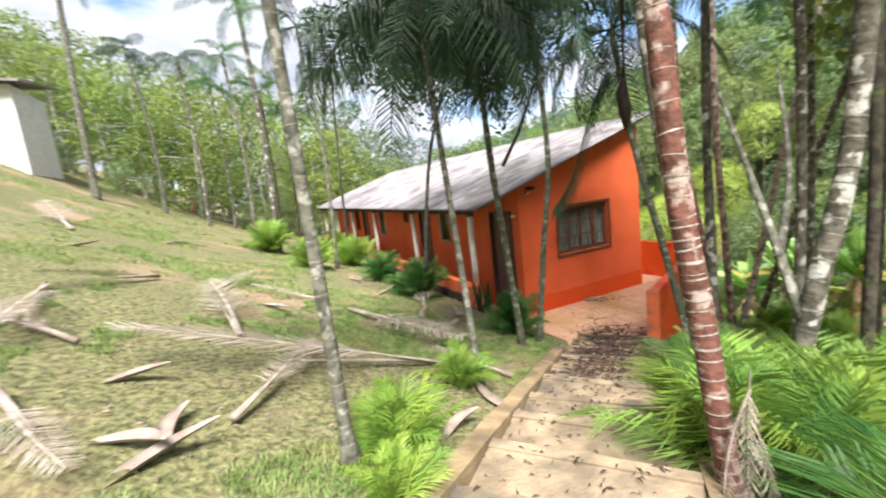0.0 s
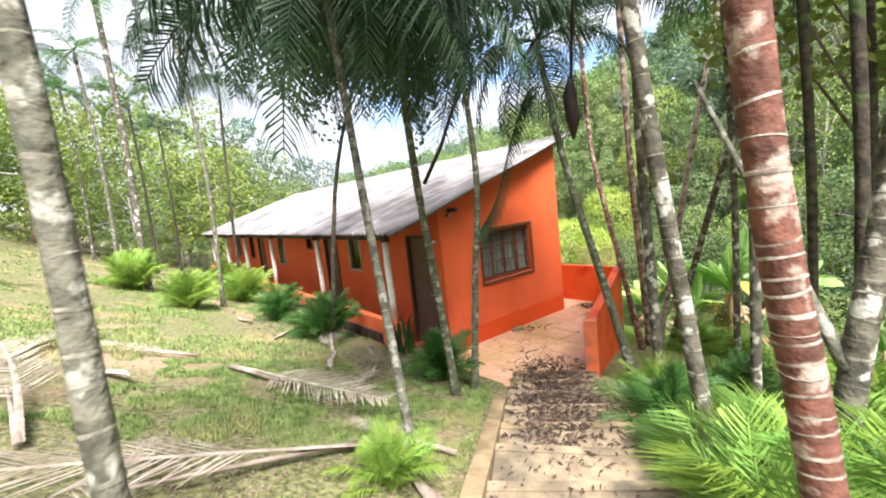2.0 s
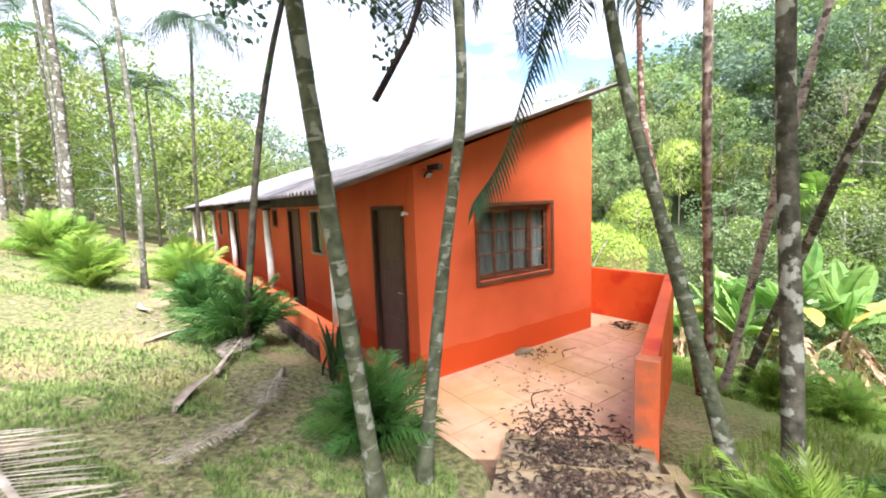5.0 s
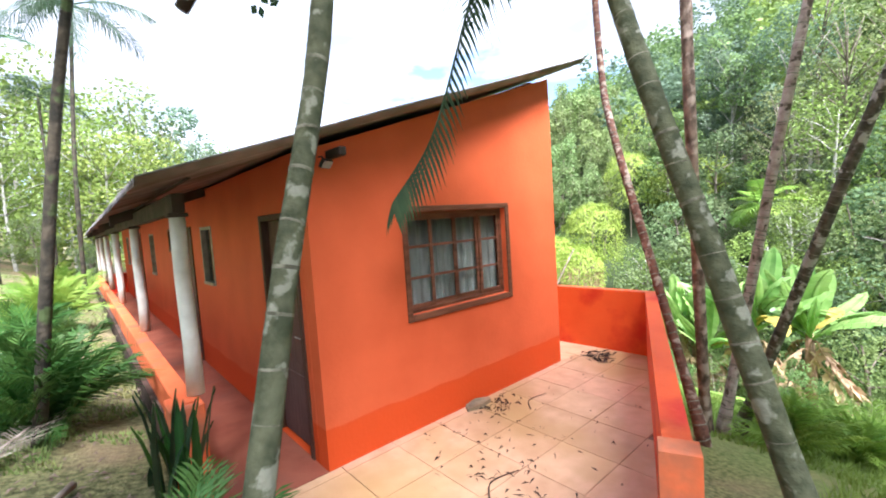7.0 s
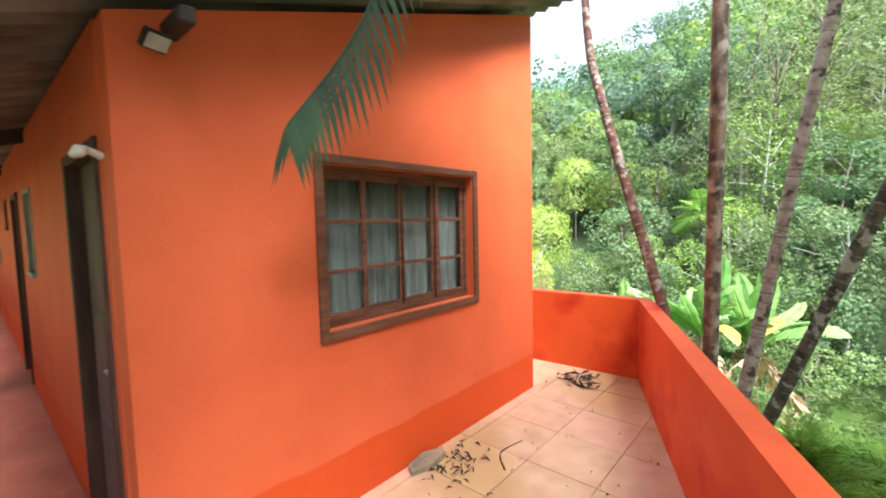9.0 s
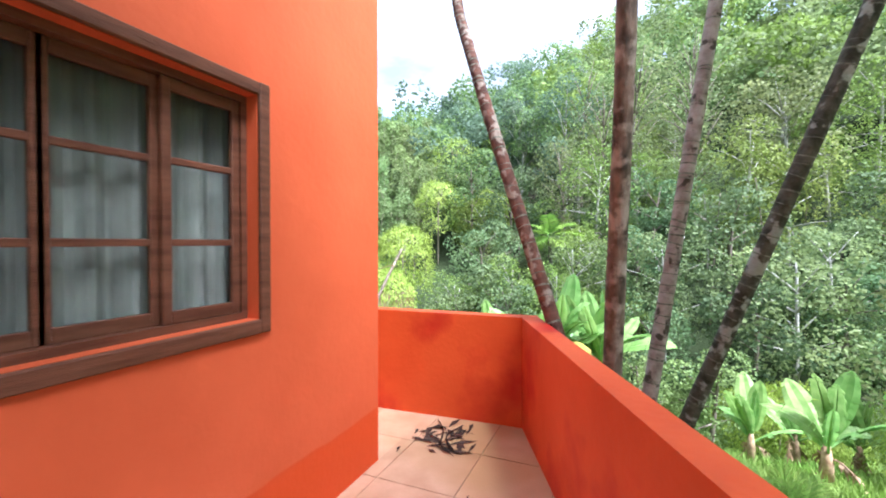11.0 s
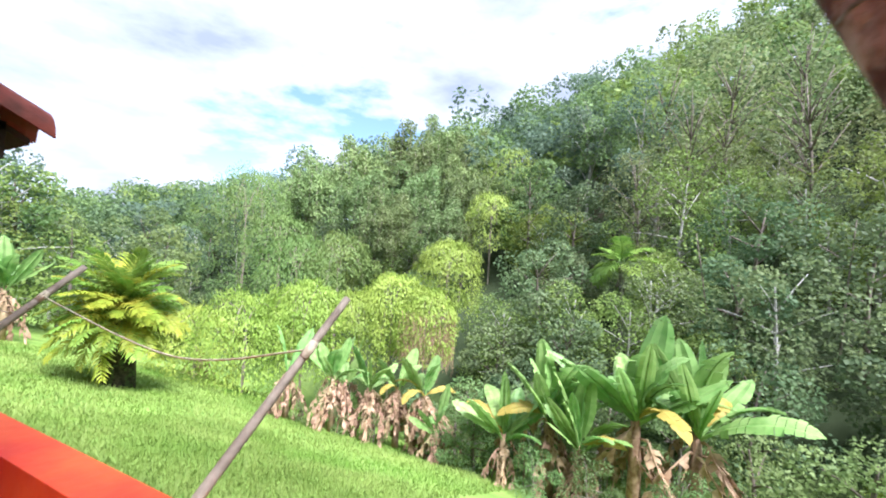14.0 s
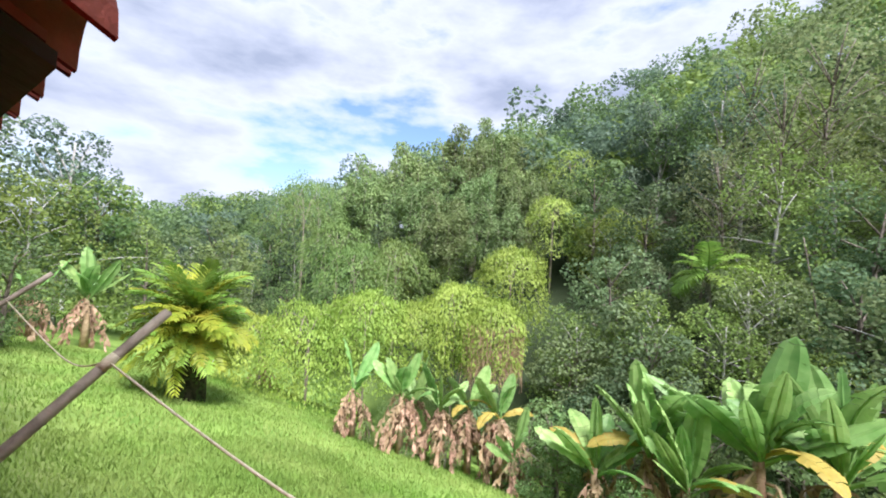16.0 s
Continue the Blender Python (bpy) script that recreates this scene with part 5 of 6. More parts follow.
def roof_tree():
    """A thin tree beside the veranda whose dark small-leaved crown hangs over the roof corner."""
    q = random.Random(91)
    base = Vector((-1.71, 1.1, gz(-1.71, 1.1)))
    t = thing("tree", "thin dark tree with a loose small-leaved crown over the roof", "tree", Matrix.Translation(base))
    tb, cb = Build(), Build()
    line = smooth_path([(0, 0, -0.2), Vector((-1.35, 1.0, 3.0)) - base, Vector((-1.0, 0.6, 4.6)) - base, Vector((-0.6, 0.3, 5.6)) - base], 12)
    tb.tube(line, [0.046 - 0.0025 * i for i in range(13)], 8)
    for i, c in enumerate(((-1.7, 0.6, 4.75), (-0.9, 0.3, 4.9), (-0.3, -0.2, 5.0), (0.4, -0.6, 5.1), (-1.3, 1.5, 5.1), (-0.6, 0.8, 5.4), (0.3, 0.0, 5.5), (-2.1, 1.1, 5.4), (-2.3, 0.2, 5.1), (0.9, -0.5, 5.6), (-1.3, -0.4, 5.3))):
        c = Vector(c) + Vector((0, 0, 0.25)) - base
        for k in range(16):
            p = c + Vector((q.gauss(0, 0.6), q.gauss(0, 0.6), q.gauss(0, 0.4)))
            r = q.uniform(0.12, 0.32)
            leaf_cloud(cb, p, (r, r, r * 1.5), 60, 0.085, q, 1.4)
        k = line[8 + i % 4]
        tb.tube(smooth_path([k, k.lerp(c, 0.5) + Vector((0, 0, 0.2)), c], 6), [0.018 - 0.002 * j for j in range(7)], 5)
    part("trunk", tb, TRUNK_DARK, t, smooth=True)
    part("crown", cb, PALM_DARK, t)


roof_tree()
HIGH_LIGHT = tree_kind("k", 8.2, 2.4, 11, 4200, 0.15, LEAF_L, BARK, "bright leafy tree with a high crown", 44, 0.55, trunk_r=0.08)
HIGH_LIGHT.matrix_basis = pose(3.3, -5.0, hill(3.3, -5.0))
KINDS = [
    tree_kind("a", 7.5, 2.6, 11, 3105, 0.22, LEAF_A, BARK, "dense dark green forest tree", 1, 0.2),
    tree_kind("b", 9.0, 2.4, 11, 3105, 0.22, LEAF_B, BARK, "mid green forest tree with an uneven crown", 2, 0.25),
    tree_kind("c", 8.0, 2.8, 12, 2970, 0.20, LEAF_C, PALEBARK, "olive green forest tree with pale limbs", 3, 0.25),
    tree_kind("d", 10.0, 2.2, 12, 2835, 0.20, LEAF_D, PALEBARK, "tall forest tree with a thin trunk, hazed blue-green", 4, 0.3),
    tree_kind("e", 6.0, 2.4, 9, 2835, 0.21, LEAF_A, BARK, "low dark forest tree", 5, 0.1),
    tree_kind("f", 11.0, 2.0, 9, 1350, 0.22, LEAF_C, PALEBARK, "thin-crowned tall tree with bare pale branches", 6, 0.4),
    tree_kind("g", 5.0, 2.3, 8, 3105, 0.16, LEAF_B, BARK, "broad mid green shrub tree", 7, 0.06),
    tree_kind("h", 8.5, 3.0, 12, 3510, 0.19, LEAF_L, PALEBARK, "light yellow-green leafy tree", 8, 0.12),
]


def fountain(name, h, spread, culms, per, leaf, label, seed, size=0.2):
    """A bamboo clump: arching culms clothed in fine hanging leaves."""
    q = random.Random(seed)
    t = thing("bamboo_clump", label, "bamboo", group="bamboo clumps")
    tb, cb = Build(), Build()
    for i in range(culms):
        az = 2.4 * i
        rr = spread * q.uniform(0.45, 1.0)
        hh = h * q.uniform(0.75, 1.05)
        d = Vector((math.cos(az), math.sin(az), 0))
        pts = smooth_path([d * 0.2 - Vector((0, 0, 0.3)), d * rr * 0.3 + Vector((0, 0, hh * 0.72)), d * rr * 0.8 + Vector((0, 0, hh)), d * rr * 1.15 + Vector((0, 0, hh * 0.66))], 12)
        tb.tube(pts, [0.03 * (1 - 0.8 * k / 12) for k in range(13)], 4, cap=False)
        for k in range(2, 13):
            leaf_cloud(cb, pts[k], (0.5, 0.5, 0.42), per, size, q, 0.9)
    tagged(part("culm", tb, POLE, t), kind="stuff")
    part("crown", cb, leaf, t)
    return t


def dome(h, r, lobes, n, leaf, label, seed, size=0.13, stem=0.0):
    """A bamboo mound: overlapping umbrella domes of fine hanging leaves on arching culms."""
    q = random.Random(seed)
    t = thing("bamboo_clump", label, "bamboo", group="bamboo clumps")
    tb, cb = Build(), Build()
    for i in range(lobes):
        az = 2.4 * i + q.uniform(-0.3, 0.3)
        off = 0 if i == 0 else r * q.uniform(0.45, 0.75)
        c = Vector((math.cos(az) * off, math.sin(az) * off, 0))
        rr, hh = r * (q.uniform(0.5, 0.72) if lobes > 1 else 1), h * (1 if i == 0 else q.uniform(0.7, 0.95))
        for k in range(5):
            a2 = az + k * 1.26
            tip = c + Vector((math.cos(a2) * rr * 0.9, math.sin(a2) * rr * 0.9, hh * 0.6))
            tb.tube(smooth_path([(0, 0, -0.3), c * 0.7 + Vector((0, 0, hh * 0.7)), c + Vector((math.cos(a2) * rr * 0.4, math.sin(a2) * rr * 0.4, hh * 0.95)), tip], 8), [0.03 - 0.003 * j for j in range(9)], 4, cap=False)
        for _ in range(n):
            ph, u = q.uniform(0, 6.283), q.random() ** 0.6
            th = u * 2.1
            d = Vector((math.sin(th) * math.cos(ph), math.sin(th) * math.sin(ph), math.cos(th)))
            lump = 1 + 0.24 * noise.noise(d * 2.2 + Vector((seed, i, 0))) + 0.10 * noise.noise(d * 7 + Vector((i, seed, 0))) + q.gauss(0, 0.07)
            p = c + Vector((d.x * rr, d.y * rr, 0)) * lump + Vector((0, 0, hh - rr * 0.95 + d.z * rr * (0.95 if d.z > 0 else 2.4) * lump))
            a = (Vector((d.x, d.y, 0)) * 0.5 + Vector((q.gauss(0, 0.35), q.gauss(0, 0.35), -0.9))).normalized()
            w = a.cross(d + Vector((q.gauss(0, 0.4), q.gauss(0, 0.4), q.gauss(0, 0.4))))
            if w.length < 0.05:
                continue
            w = w.normalized() * size * q.uniform(0.16, 0.26)
            a = a * size * q.uniform(0.7, 1.5)
            k = len(cb.v)
            cb.v += [tuple(p - a * 0.5), tuple(p + w), tuple(p + a * 0.5), tuple(p - w)]
            cb.f.append((k, k + 1, k + 2, k + 3))
    tagged(part("culm", tb, POLE, t), kind="stuff")
    part("crown", cb, leaf, t)
    return t


LIME_MOUND = dome(3.7, 2.6, 6, 4600, LIME, "arching lime green bamboo mound", 21)
TALL_BAMBOO = fountain("n", 9.5, 2.6, 18, 60, BAMBOO, "tall feathery green bamboo clump", 22, 0.17)


def at_scale(kind, x, y, s, turn):
    o = copy_thing(kind, pose(x, y, hill(x, y), 0, 0, turn))
    o.scale = (s, s, s)
    return o


for x, y, s in ((22.0, 20.5, 0.9), (10.5, -7.5, 0.6), (14, -9.5, 0.7), (17.5, -6.5, 0.7)):
    at_scale(LIME_MOUND, x, y, s, rng.uniform(0, 360))
# single arching plumes: plan, height of the top, radius
for i, (x, y, top, r_, n, m_, lab) in enumerate((
        (14.2, 14.6, -0.6, 2.1, 9000, LIME, "drooping lime green bamboo plume"), (15.6, 12.9, 0.05, 1.7, 8000, LIME, "drooping lime green bamboo plume"), (17.3, 11.7, -0.35, 1.5, 6500, LIME, "drooping lime green bamboo plume"),
        (18.3, 10.5, 0.55, 1.5, 7500, LIME, "drooping lime green bamboo plume"), (18.4, 8.8, 0.05, 1.25, 6500, LIME, "drooping lime green bamboo plume"), (13.4, 16.6, -1.3, 1.6, 6000, LIME, "low lime green bamboo plume"),
        (21.8, 9.8, 2.2, 1.55, 7500, LIME, "upright lime green bamboo plume"), (20.0, 18.6, 1.9, 2.4, 5200, OLIVE_BAMBOO, "broad olive green bamboo plume"), (21.2, 16.6, 2.2, 2.1, 5200, OLIVE_BAMBOO, "broad olive green bamboo plume"),
        (21.0, 21.4, 3.3, 2.4, 5000, OLIVE_BAMBOO, "tall olive green bamboo plume"), (29.1, 10.8, 5.8, 1.7, 4000, LIME_DULL, "lime green bamboo plume on a bare stem"), (35.2, 11.8, 10.2, 2.6, 5000, LIME_DULL, "high lime green bamboo plume"),
        (23.9, 29.2, 6.9, 3.6, 6500, OLIVE_BAMBOO, "large arching olive bamboo plume"), (27.0, 31.5, 7.6, 3.0, 5500, OLIVE_BAMBOO, "large arching olive bamboo plume"))):
    pl = dome(top - hill(x, y), r_, 1, n, m_, lab, 300 + i, 0.15 if i > 6 else 0.12)
    pl.matrix_basis = pose(x, y, hill(x, y))
# a curtain of dead pinkish twigs under the last plume
dq = random.Random(77)
dead = Build()
for _ in range(700):
    a_, r_ = dq.uniform(2.6, 5.4), dq.uniform(0.9, 1.28)
    x, y, z = 18.4 + r_ * math.cos(a_), 8.8 + r_ * math.sin(a_), dq.uniform(-2.6, -0.7)
    ln = dq.uniform(0.3, 0.9)
    dead.tube([(x, y, z), (x + dq.gauss(0, 0.06), y + dq.gauss(0, 0.06), z - ln)], [0.010, 0.004], 3, cap=False)
dead_twigs = thing("dead_bamboo", "curtain of dead pinkish-brown bamboo twigs", "bamboo")
tagged(part("hanging_brush", dead, BANANA_DRY, dead_twigs), kind="stuff")
# tall feathery bamboo up the slope
for x, y, top in ((29.1, 27.6, 9.2), (32, 24.6, 11.2), (34.5, 21.5, 12.6), (37.9, 20, 14.2), (37.4, 16.6, 12.4), (28.5, 21.5, 7.4), (30.5, 17.5, 8.2), (33.0, 15.0, 9.2), (26.5, 17.0, 5.4), (26.5, 13.0, 5.0), (30.5, 13.2, 7.2)):
    at_scale(TALL_BAMBOO, x, y, (top - hill(x, y)) / 9.6, rng.uniform(0, 360))

q = random.Random(42)
# wooded hillside beyond the valley
spots = []
for x in np.arange(20.5, 78, 3.3):
    for y in np.arange(-46, 92, 3.6):
        px, py = x + q.uniform(-1.3, 1.3), y + q.uniform(-1.5, 1.5)
        if px < 27 and 7.0 < py < 21 or px < 38 and 12 < py < 28 and q.random() < 0.6:
            continue
        if x > 45 and q.random() < 0.35:
            continue
        spots.append((px, py))
far_v, far_f, far_m, far_at = [], [], [], 0
FAR_MATS = [LEAF_A, LEAF_B, LEAF_C, LEAF_D, LEAF_L]


def far_tree(px, py, s):
    """One crown of the far woods, added to the joined sheet of trees."""
    global far_at
    z, h = hill(px, py), 8.5 * s
    mi = (q.choice((0, 1, 1, 3, 3, 4)) if py > 4 else q.choice((4, 2, 2, 1, 4)))
    for _ in range(7):
        c = Vector((px + q.gauss(0, 1.3 * s), py + q.gauss(0, 1.3 * s), z + h * q.uniform(0.35, 0.95)))
        b = Build()
        leaf_cloud(b, c, (1.4 * s, 1.4 * s, 1.0 * s), 110, 0.42, q, 0.1)
        far_v.extend(b.v)
        far_f.extend([tuple(i + far_at for i in f) for f in b.f])
        far_m.extend([mi] * len(b.f))
        far_at += len(b.v)


for px, py in spots:
    near = px < 27
    if px > 36 or py > 45 or py < -26:
        far_tree(px, py, q.uniform(0.8, 1.35))
        continue
    if py > 32:
        kd = q.choice((KINDS[3], KINDS[3], KINDS[0], KINDS[1]))
    elif py < 2:
        kd = q.choice((KINDS[2], KINDS[7], KINDS[5], KINDS[7], KINDS[1], KINDS[2])) if not near else q.choice((KINDS[0], KINDS[4], KINDS[2], KINDS[6]))
    else:
        kd = q.choice((KINDS[0], KINDS[1], KINDS[1], KINDS[3], KINDS[4])) if not near else q.choice((KINDS[0], KINDS[4], KINDS[6]))
    at_scale(kd, px, py, q.uniform(0.7, 1.1) * (0.8 if near else 1.0), q.uniform(0, 360))
for i in range(46):
    px, py = q.uniform(20, 33), q.uniform(-14, 8)
    at_scale(KINDS[(6, 4, 7)[i % 3]], px, py, q.uniform(0.4, 0.62), q.uniform(0, 360))
for i in range(16):
    px, py = q.uniform(22.5, 28.5), q.uniform(11, 23)
    at_scale(KINDS[(7, 1, 6, 4)[i % 4]], px, py, q.uniform(0.4, 0.6), q.uniform(0, 360))
for i, (px, py, lean) in enumerate(((23.2, -1.6, 0.8), (24, -5.4, -0.4), (25, -8, 0.6))):
    z0 = hill(px, py)
    dt = Build().tube(smooth_path([(px, py, z0 - 0.3), (px + 0.1, py + lean * 0.4, z0 + 3), (px + 0.2, py + lean, z0 + 6.2)], 8), [0.055 - 0.005 * j for j in range(9)], 7)
    tagged(part("bare_trunk", dt, BARK, smooth=True), "pale bare tree trunk among the forest shrubs", "tree trunk", group="bare trunks")
TWIGGY = tree_kind("t", 12.0, 2.8, 26, 1500, 0.16, LEAF_C, BARK, "tall half-bare tree with pale twisted branches", 31, 0.35, trunk_r=0.12)
for x, y, s in ((1.2, -7.2, 0.95), (6.0, -6.2, 1.0)):
    at_scale(HIGH_LIGHT, x, y, s, 90 * s)
TWIGGY.matrix_basis = pose(33.4, -2.4, hill(33.4, -2.4) + 0.3)
for px, py, sc in ((31.0, -0.5, 0.9), (30.0, -5.5, 0.95), (35.5, -6, 1.05), (28.5, 1.8, 0.7), (34.5, 1.2, 1.0)):
    at_scale(TWIGGY, px, py, sc, q.uniform(0, 360))
fw = bpy.data.meshes.new("far_woods")
fw.from_pydata(far_v, [], far_f)
for m_ in FAR_MATS:
    fw.materials.append(m_)
fw.polygons.foreach_set("material_index", far_m)
tagged(new("far_woods", fw), "far wooded hillside of mixed green crowns", "woods", kind="stuff")
# trees behind the lawn, north and west, and behind the camera
for x, y, s, k in [(-16 + 3.2 * i + q.uniform(-1, 1), 26 + q.uniform(-2, 5), q.uniform(0.7, 1.05), (7, 7, 1, 7, 2, 7)[i % 6]) for i in range(11)] + [(-24 + 4.5 * i + q.uniform(-1, 1), 38 + q.uniform(-3, 6), q.uniform(0.9, 1.3), (3, 7, 1, 2)[i % 4]) for i in range(11)]:
    at_scale(KINDS[k], x, y, s, q.uniform(0, 360))
for i in range(12):
    at_scale(KINDS[(7, 2, 7)[i % 3]], -24 + 2.6 * i + q.uniform(-0.8, 0.8), 31 + q.uniform(-2, 4), q.uniform(1.15, 1.5), q.uniform(0, 360))
for i in range(16):
    a = radians(150 + 13 * i)
    at_scale(KINDS[(0, 1, 4, 2)[i % 4]], -1 + 15 * math.cos(a), -6 + 13 * math.sin(a), q.uniform(0.7, 1.0), q.uniform(0, 360))
for x, y, k, s in ((6, 17.0, 6, 0.6), (5.5, 25.0, 3, 0.9), (9, 27, 3, 1.0), (13, 28, 0, 0.9), (17, 27, 1, 0.9), (4, 30, 3, 1.2), (15.0, 4.7, 6, 0.5), (13.6, 1.2, 6, 0.26), (14.0, -0.6, 6, 0.28), (13.4, 2.4, 6, 0.24), (16.4, 3.0, 6, 0.6), (16.2, -2.2, 6, 0.6), (17, -4.2, 6, 0.7), (17.2, 6.4, 6, 0.5), (17.5, 3.2, 4, 0.55), (18.6, 5.0, 4, 0.6), (17.6, 1.6, 6, 0.7), (18.4, -0.4, 6, 0.7), (17.2, 8.2, 4, 0.4), (15.6, 11.2, 6, 0.3), (19.8, 6.0, 0, 0.6), (20.0, 3.4, 0, 0.65), (19, 1.0, 4, 0.6), (19.5, -2.5, 0, 0.6), (20, -6, 4, 0.8), (18, -10, 6, 0.9), (12, -13, 7, 0.9), (8, -14, 7, 0.8), (3.5, -9.5, 7, 0.6), (5.5, -12, 7, 0.8), (1, -10, 7, 0.7), (12.9, 8.2, 6, 0.16), (13.3, 7.2, 6, 0.18), (13.7, 5.2, 6, 0.2), (12.4, 9.2, 6, 0.13), (14.2, 4.3, 6, 0.32), (6.5, -6.0, 6, 0.4), (3.2, -7, 6, 0.35)):
    at_scale(KINDS[k], x, y, s, q.uniform(0, 360))
for i, kd in enumerate((*KINDS, LIME_MOUND, TALL_BAMBOO)):
    x, y = (-30, -12 + 5 * i) if i < 8 else (32 + 3 * i - 24, 8 - 3 * (i - 8))
    kd.matrix_basis = pose(x, y, hill(x, y))
for i in range(15):
    at_scale(KINDS[7], -17 + 1.9 * i + q.uniform(-0.6, 0.6), 23.5 + q.uniform(-1.5, 2.5), q.uniform(0.62, 0.95), q.uniform(0, 360))
for i in range(14):
    at_scale(KINDS[(4, 6, 0)[i % 3]], -18 + 1.9 * i + q.uniform(-0.6, 0.6), 20.5 + q.uniform(-1.0, 1.0), q.uniform(0.25, 0.4), q.uniform(0, 360))
# the dark palm on the far slope
palm([(24.6, 2.1, hill(24.6, 2.1)), (24.5, 2.0, hill(24.6, 2.1) + 2.0), (24.6, 2.1, 1.2)], 0.13, 0.1, TRUNK_GREY, 12, FROND_GRN, "feather palm standing among the forest trees", None, seed=60, size=1.25, spread=1.6)

# the clothes line: leaning poles and a sagging rope
def pole(a, c, r, label):
    b = Build().tube(smooth_path([a, Vector(a).lerp(Vector(c), 0.5) + Vector((0.01, 0.01, 0)), c], 8), [r * (1.1 - 0.02 * i) for i in range(9)], 10)
    return tagged(part("line_pole", b, POLE, smooth=True), label, "pole", group="line poles")


def on_line(p, d, z):
    """The point at height z of a straight line through p at height 0 that moves by d per metre of height."""
    return (p[0] + d[0] * z, p[1] + d[1] * z, z)


P1, P2, P3 = ((3.15, 0.51), (1.06, 0.013)), ((3.01, 2.23), (1.137, 0.113)), ((3.1, 4.8), (1.14, -0.19))
pole(on_line(*P1, 0.835), on_line(*P1, 1.345), 0.0135, "grey bamboo pole resting on the parapet and leaning outwards")
pole(on_line(*P2, 0.26), on_line(*P2, 1.33), 0.018, "dark grey clothes pole leaning out from the house wall")
pole(on_line(*P3, 0.2), on_line(*P3, 1.33), 0.017, "dark grey clothes pole leaning out from the house wall")


def rope(points, label):
    b = Build().tube(smooth_path(points, 24), [0.0036] * 25, 5)
    tagged(part("clothes_line", b, ROPE, smooth=True), label, "rope")


k1, k2_, k3 = [Vector(on_line(*p, z)) for p, z in ((P1, 1.2), (P2, 1.18), (P3, 1.15))]
rope([k1, k1.lerp(k2_, 0.5) + Vector((0.06, -0.1, -0.15)), k2_], "pale sagging rope tied between leaning poles")
rope([k2_, k2_.lerp(k3, 0.5) + Vector((0.1, 0, -0.2)), k3], "pale sagging rope between the far poles")
for kp, r_ in ((k1, 0.016), (k2_, 0.02)):
    tagged(part("knot", Build().tube([kp + Vector((-0.02, 0, -0.02)), kp, kp + Vector((0.02, 0, 0.02))], [r_ * 0.8, r_ * 0.95, r_ * 0.8], 10), ROPE, smooth=True), "rope knot tied round the pole", "knot")

# white building up the lawn
wb = thing("white_shed", "small white walled building with a dark roof up the lawn", "building", pose(-13.5, 15.0, hill(-13.5, 15.0)))
part("wall", Build().box((-2.2, -1.5, -2.6), (2.2, 1.5, 2.0), bevel=0.01), WHITE, wb)
rb_ = Build().prism([(-2.6, -1.9), (2.6, -1.9), (2.6, 1.9), (-2.6, 1.9)], [2.0, 2.0, 2.6, 2.6], [2.08, 2.08, 2.68, 2.68])
part("roof", rb_, ROOF, wb)

stone = Build()
stone.prism([(0, 0), (0.16, -0.05), (0.32, -0.02), (0.36, 0.05), (0.2, 0.09), (0.04, 0.07)], 0.0, [0.03, 0.045, 0.04, 0.03, 0.05, 0.04])
tagged(part("flat_stone", stone, CONCRETE), "flat grey stone lying against the wall on the tiles", "stone").location = (1.45, -0.11, 0.002)


def twig(points, r):
    tagged(part("twig", Build().tube(smooth_path(points, 10), [r * (1 - 0.06 * i) for i in range(11)], 5), LITTER, smooth=True), "dark dry twig lying on the porch tiles", "twig", group="porch twigs")


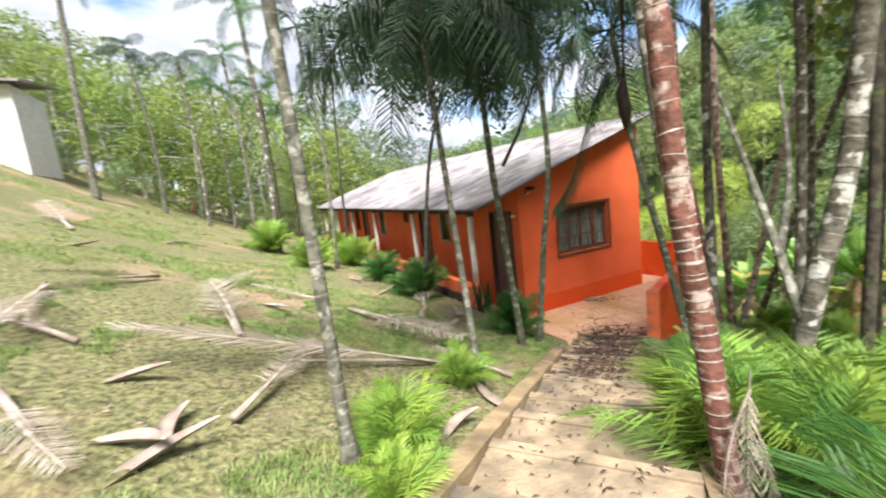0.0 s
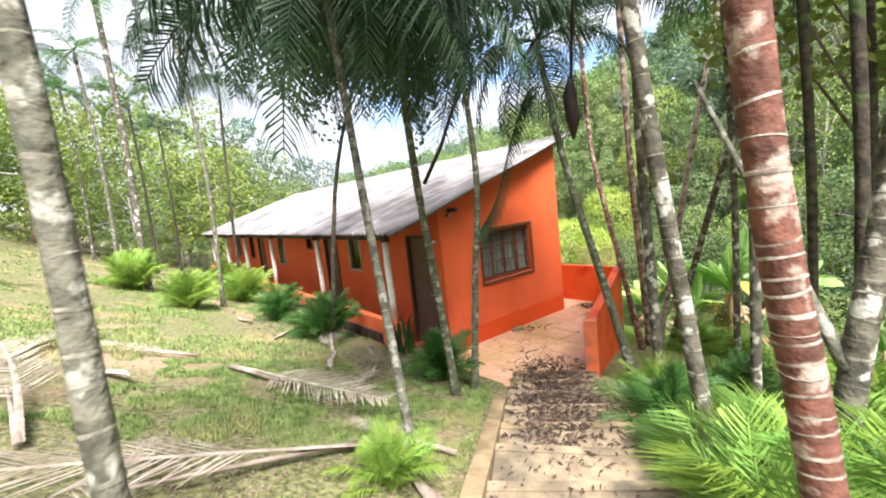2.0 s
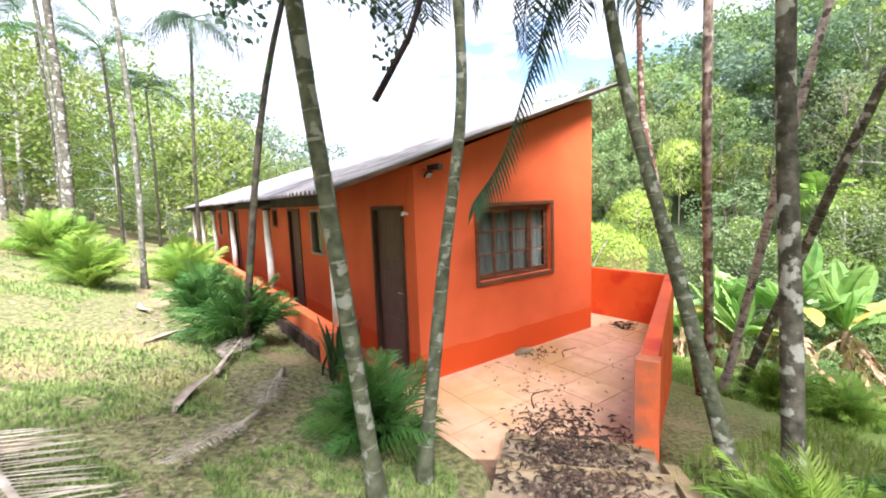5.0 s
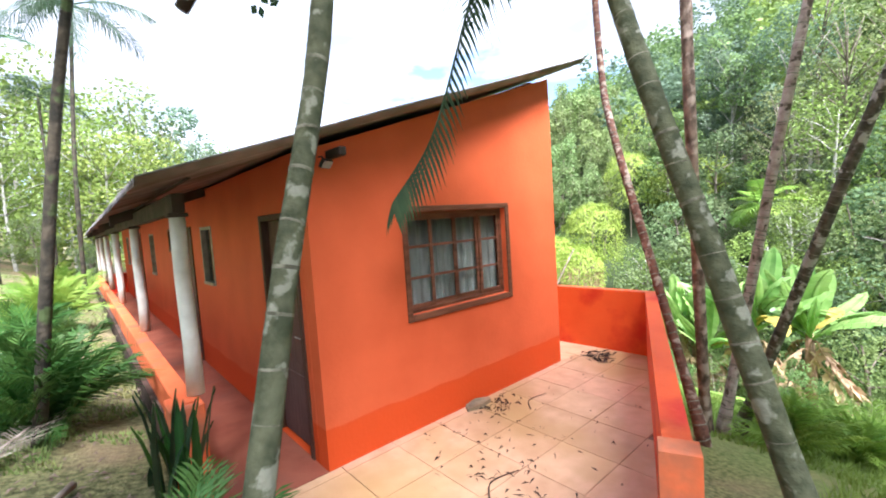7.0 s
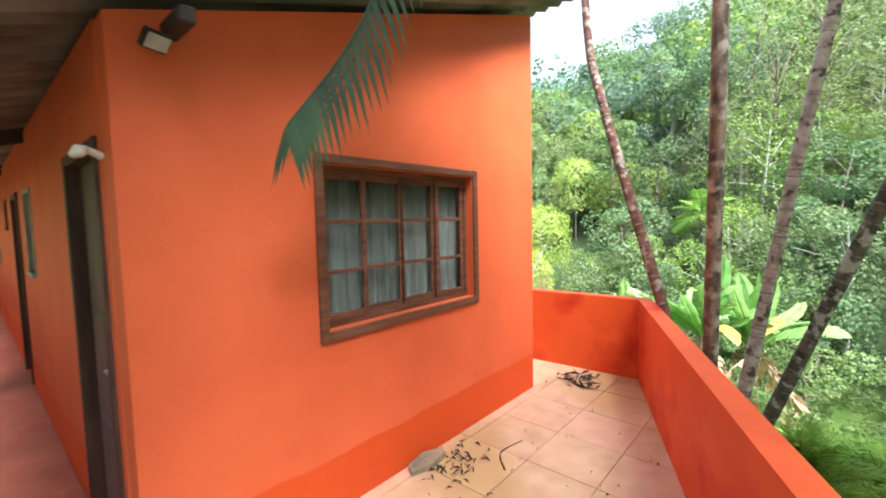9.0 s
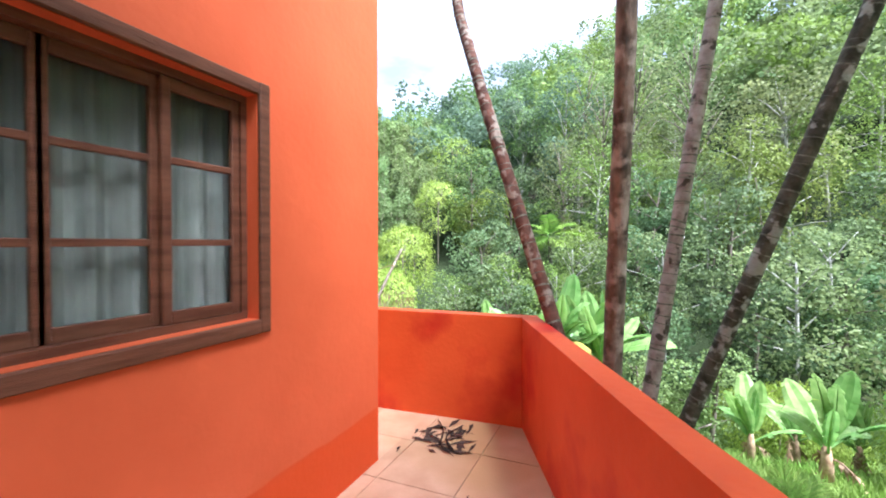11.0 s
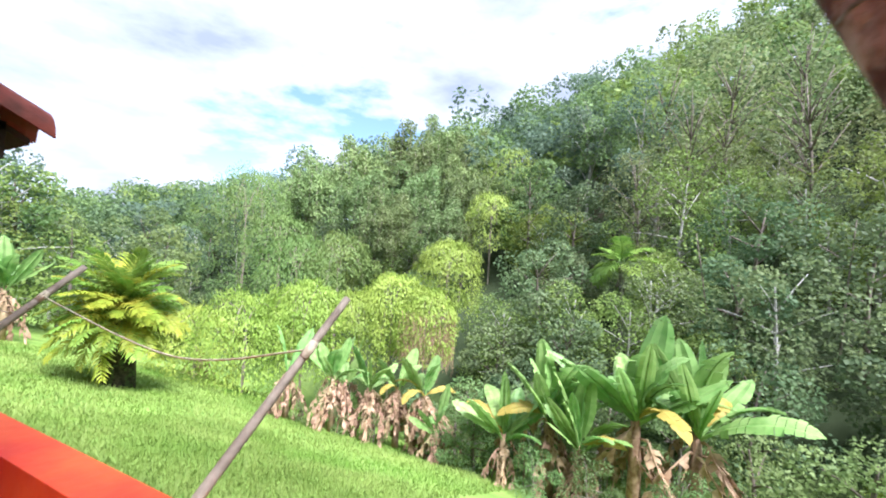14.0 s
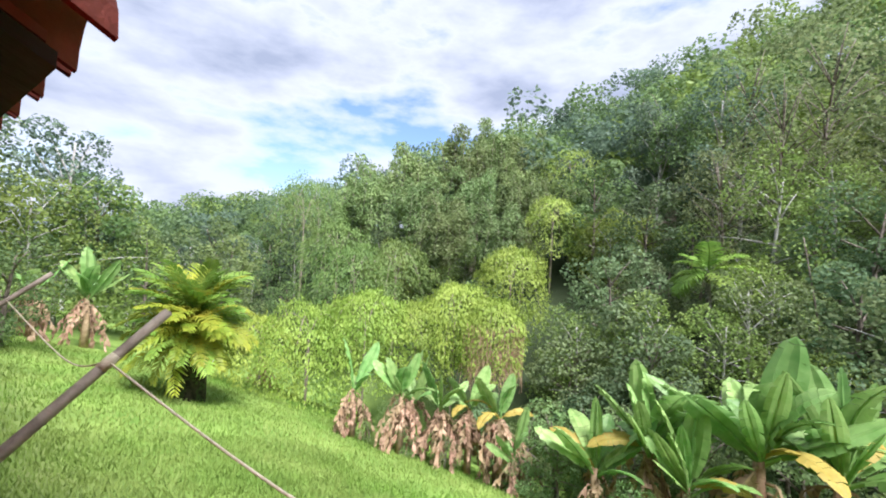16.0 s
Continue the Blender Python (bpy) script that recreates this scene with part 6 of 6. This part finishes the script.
twig([(3.55, -0.42, 0.012), (3.72, -0.30, 0.02), (3.95, -0.34, 0.012)], 0.010)
twig([(3.60, -0.30, 0.012), (3.80, -0.24, 0.018), (3.98, -0.12, 0.012)], 0.008)
twig([(0.55, -1.25, 0.010), (0.75, -1.05, 0.016), (1.02, -1.1, 0.010)], 0.009)
twig([(0.25, -1.55, 0.010), (0.5, -1.5, 0.016), (0.7, -1.72, 0.010)], 0.009)
twig([(1.9, -0.55, 0.008), (2.05, -0.42, 0.014), (2.3, -0.45, 0.008)], 0.007)

# ---- floor tiles, each its own piece ----
SIZE = 0.50
tile_mesh = {}
poly = [EDGE0, PA, PB, PC, Vector((3.9, 5.0)), Vector((W + 0.004, 5.0)), Vector((W + 0.004, -0.004)), Vector((-0.004, -0.004)), Vector((-0.004, 9.0)), Vector((-0.776, 9.0)), Vector((-0.776, 0.3)), Vector((-0.88, 0.3))]


def clip_halfplane(pts, a, n):
    out = []
    for i, p in enumerate(pts):
        c = pts[(i + 1) % len(pts)]
        dp, dc = (p - a).dot(n), (c - a).dot(n)
        if dp >= 0:
            out.append(p)
        if (dp >= 0) != (dc >= 0):
            out.append(p.lerp(c, dp / (dp - dc)))
    return out


def lay(x, y):
    g_ = 0.0028
    sq = [Vector((x + g_, y + g_)), Vector((x + SIZE - g_, y + g_)), Vector((x + SIZE - g_, y + SIZE - g_)), Vector((x + g_, y + SIZE - g_))]
    pieces = []
    for zone in ("porch", "rear"):
        p = sq
        if zone == "porch":
            cuts = [(PA, Vector((-(PB - PA).y, (PB - PA).x))), (Vector((0, -0.004)), Vector((0, -1))), (PB - Vector((0.004, 0)), Vector((-1, -0.07))), (EDGE0, Vector((-(PA - EDGE0).y, (PA - EDGE0).x)))]
        else:
            cuts = [(Vector((W + 0.006, 0)), Vector((1, 0))), (Vector((0, -0.004)), Vector((0, 1))), (PB, Vector((-1, -0.07)))]
        for a, n in cuts:
            if p:
                p = clip_halfplane(p, a, n)
        if len(p) >= 3 and abs(sum(p[i].x * p[(i + 1) % len(p)].y - p[(i + 1) % len(p)].x * p[i].y for i in range(len(p)))) > 0.01:
            pieces.append(p)
    for p in pieces:
        b = Build().prism(p, -0.012, 0.0)
        o = part("floor_tile", b, TILE, porch)
        o.location.z = rng.uniform(-0.0012, 0.0012)


for i in range(-3, 11):
    for j in range(-6, 22):
        if j < 10 or i < 1:
            lay(i * SIZE + 0.1, j * SIZE - 0.1)
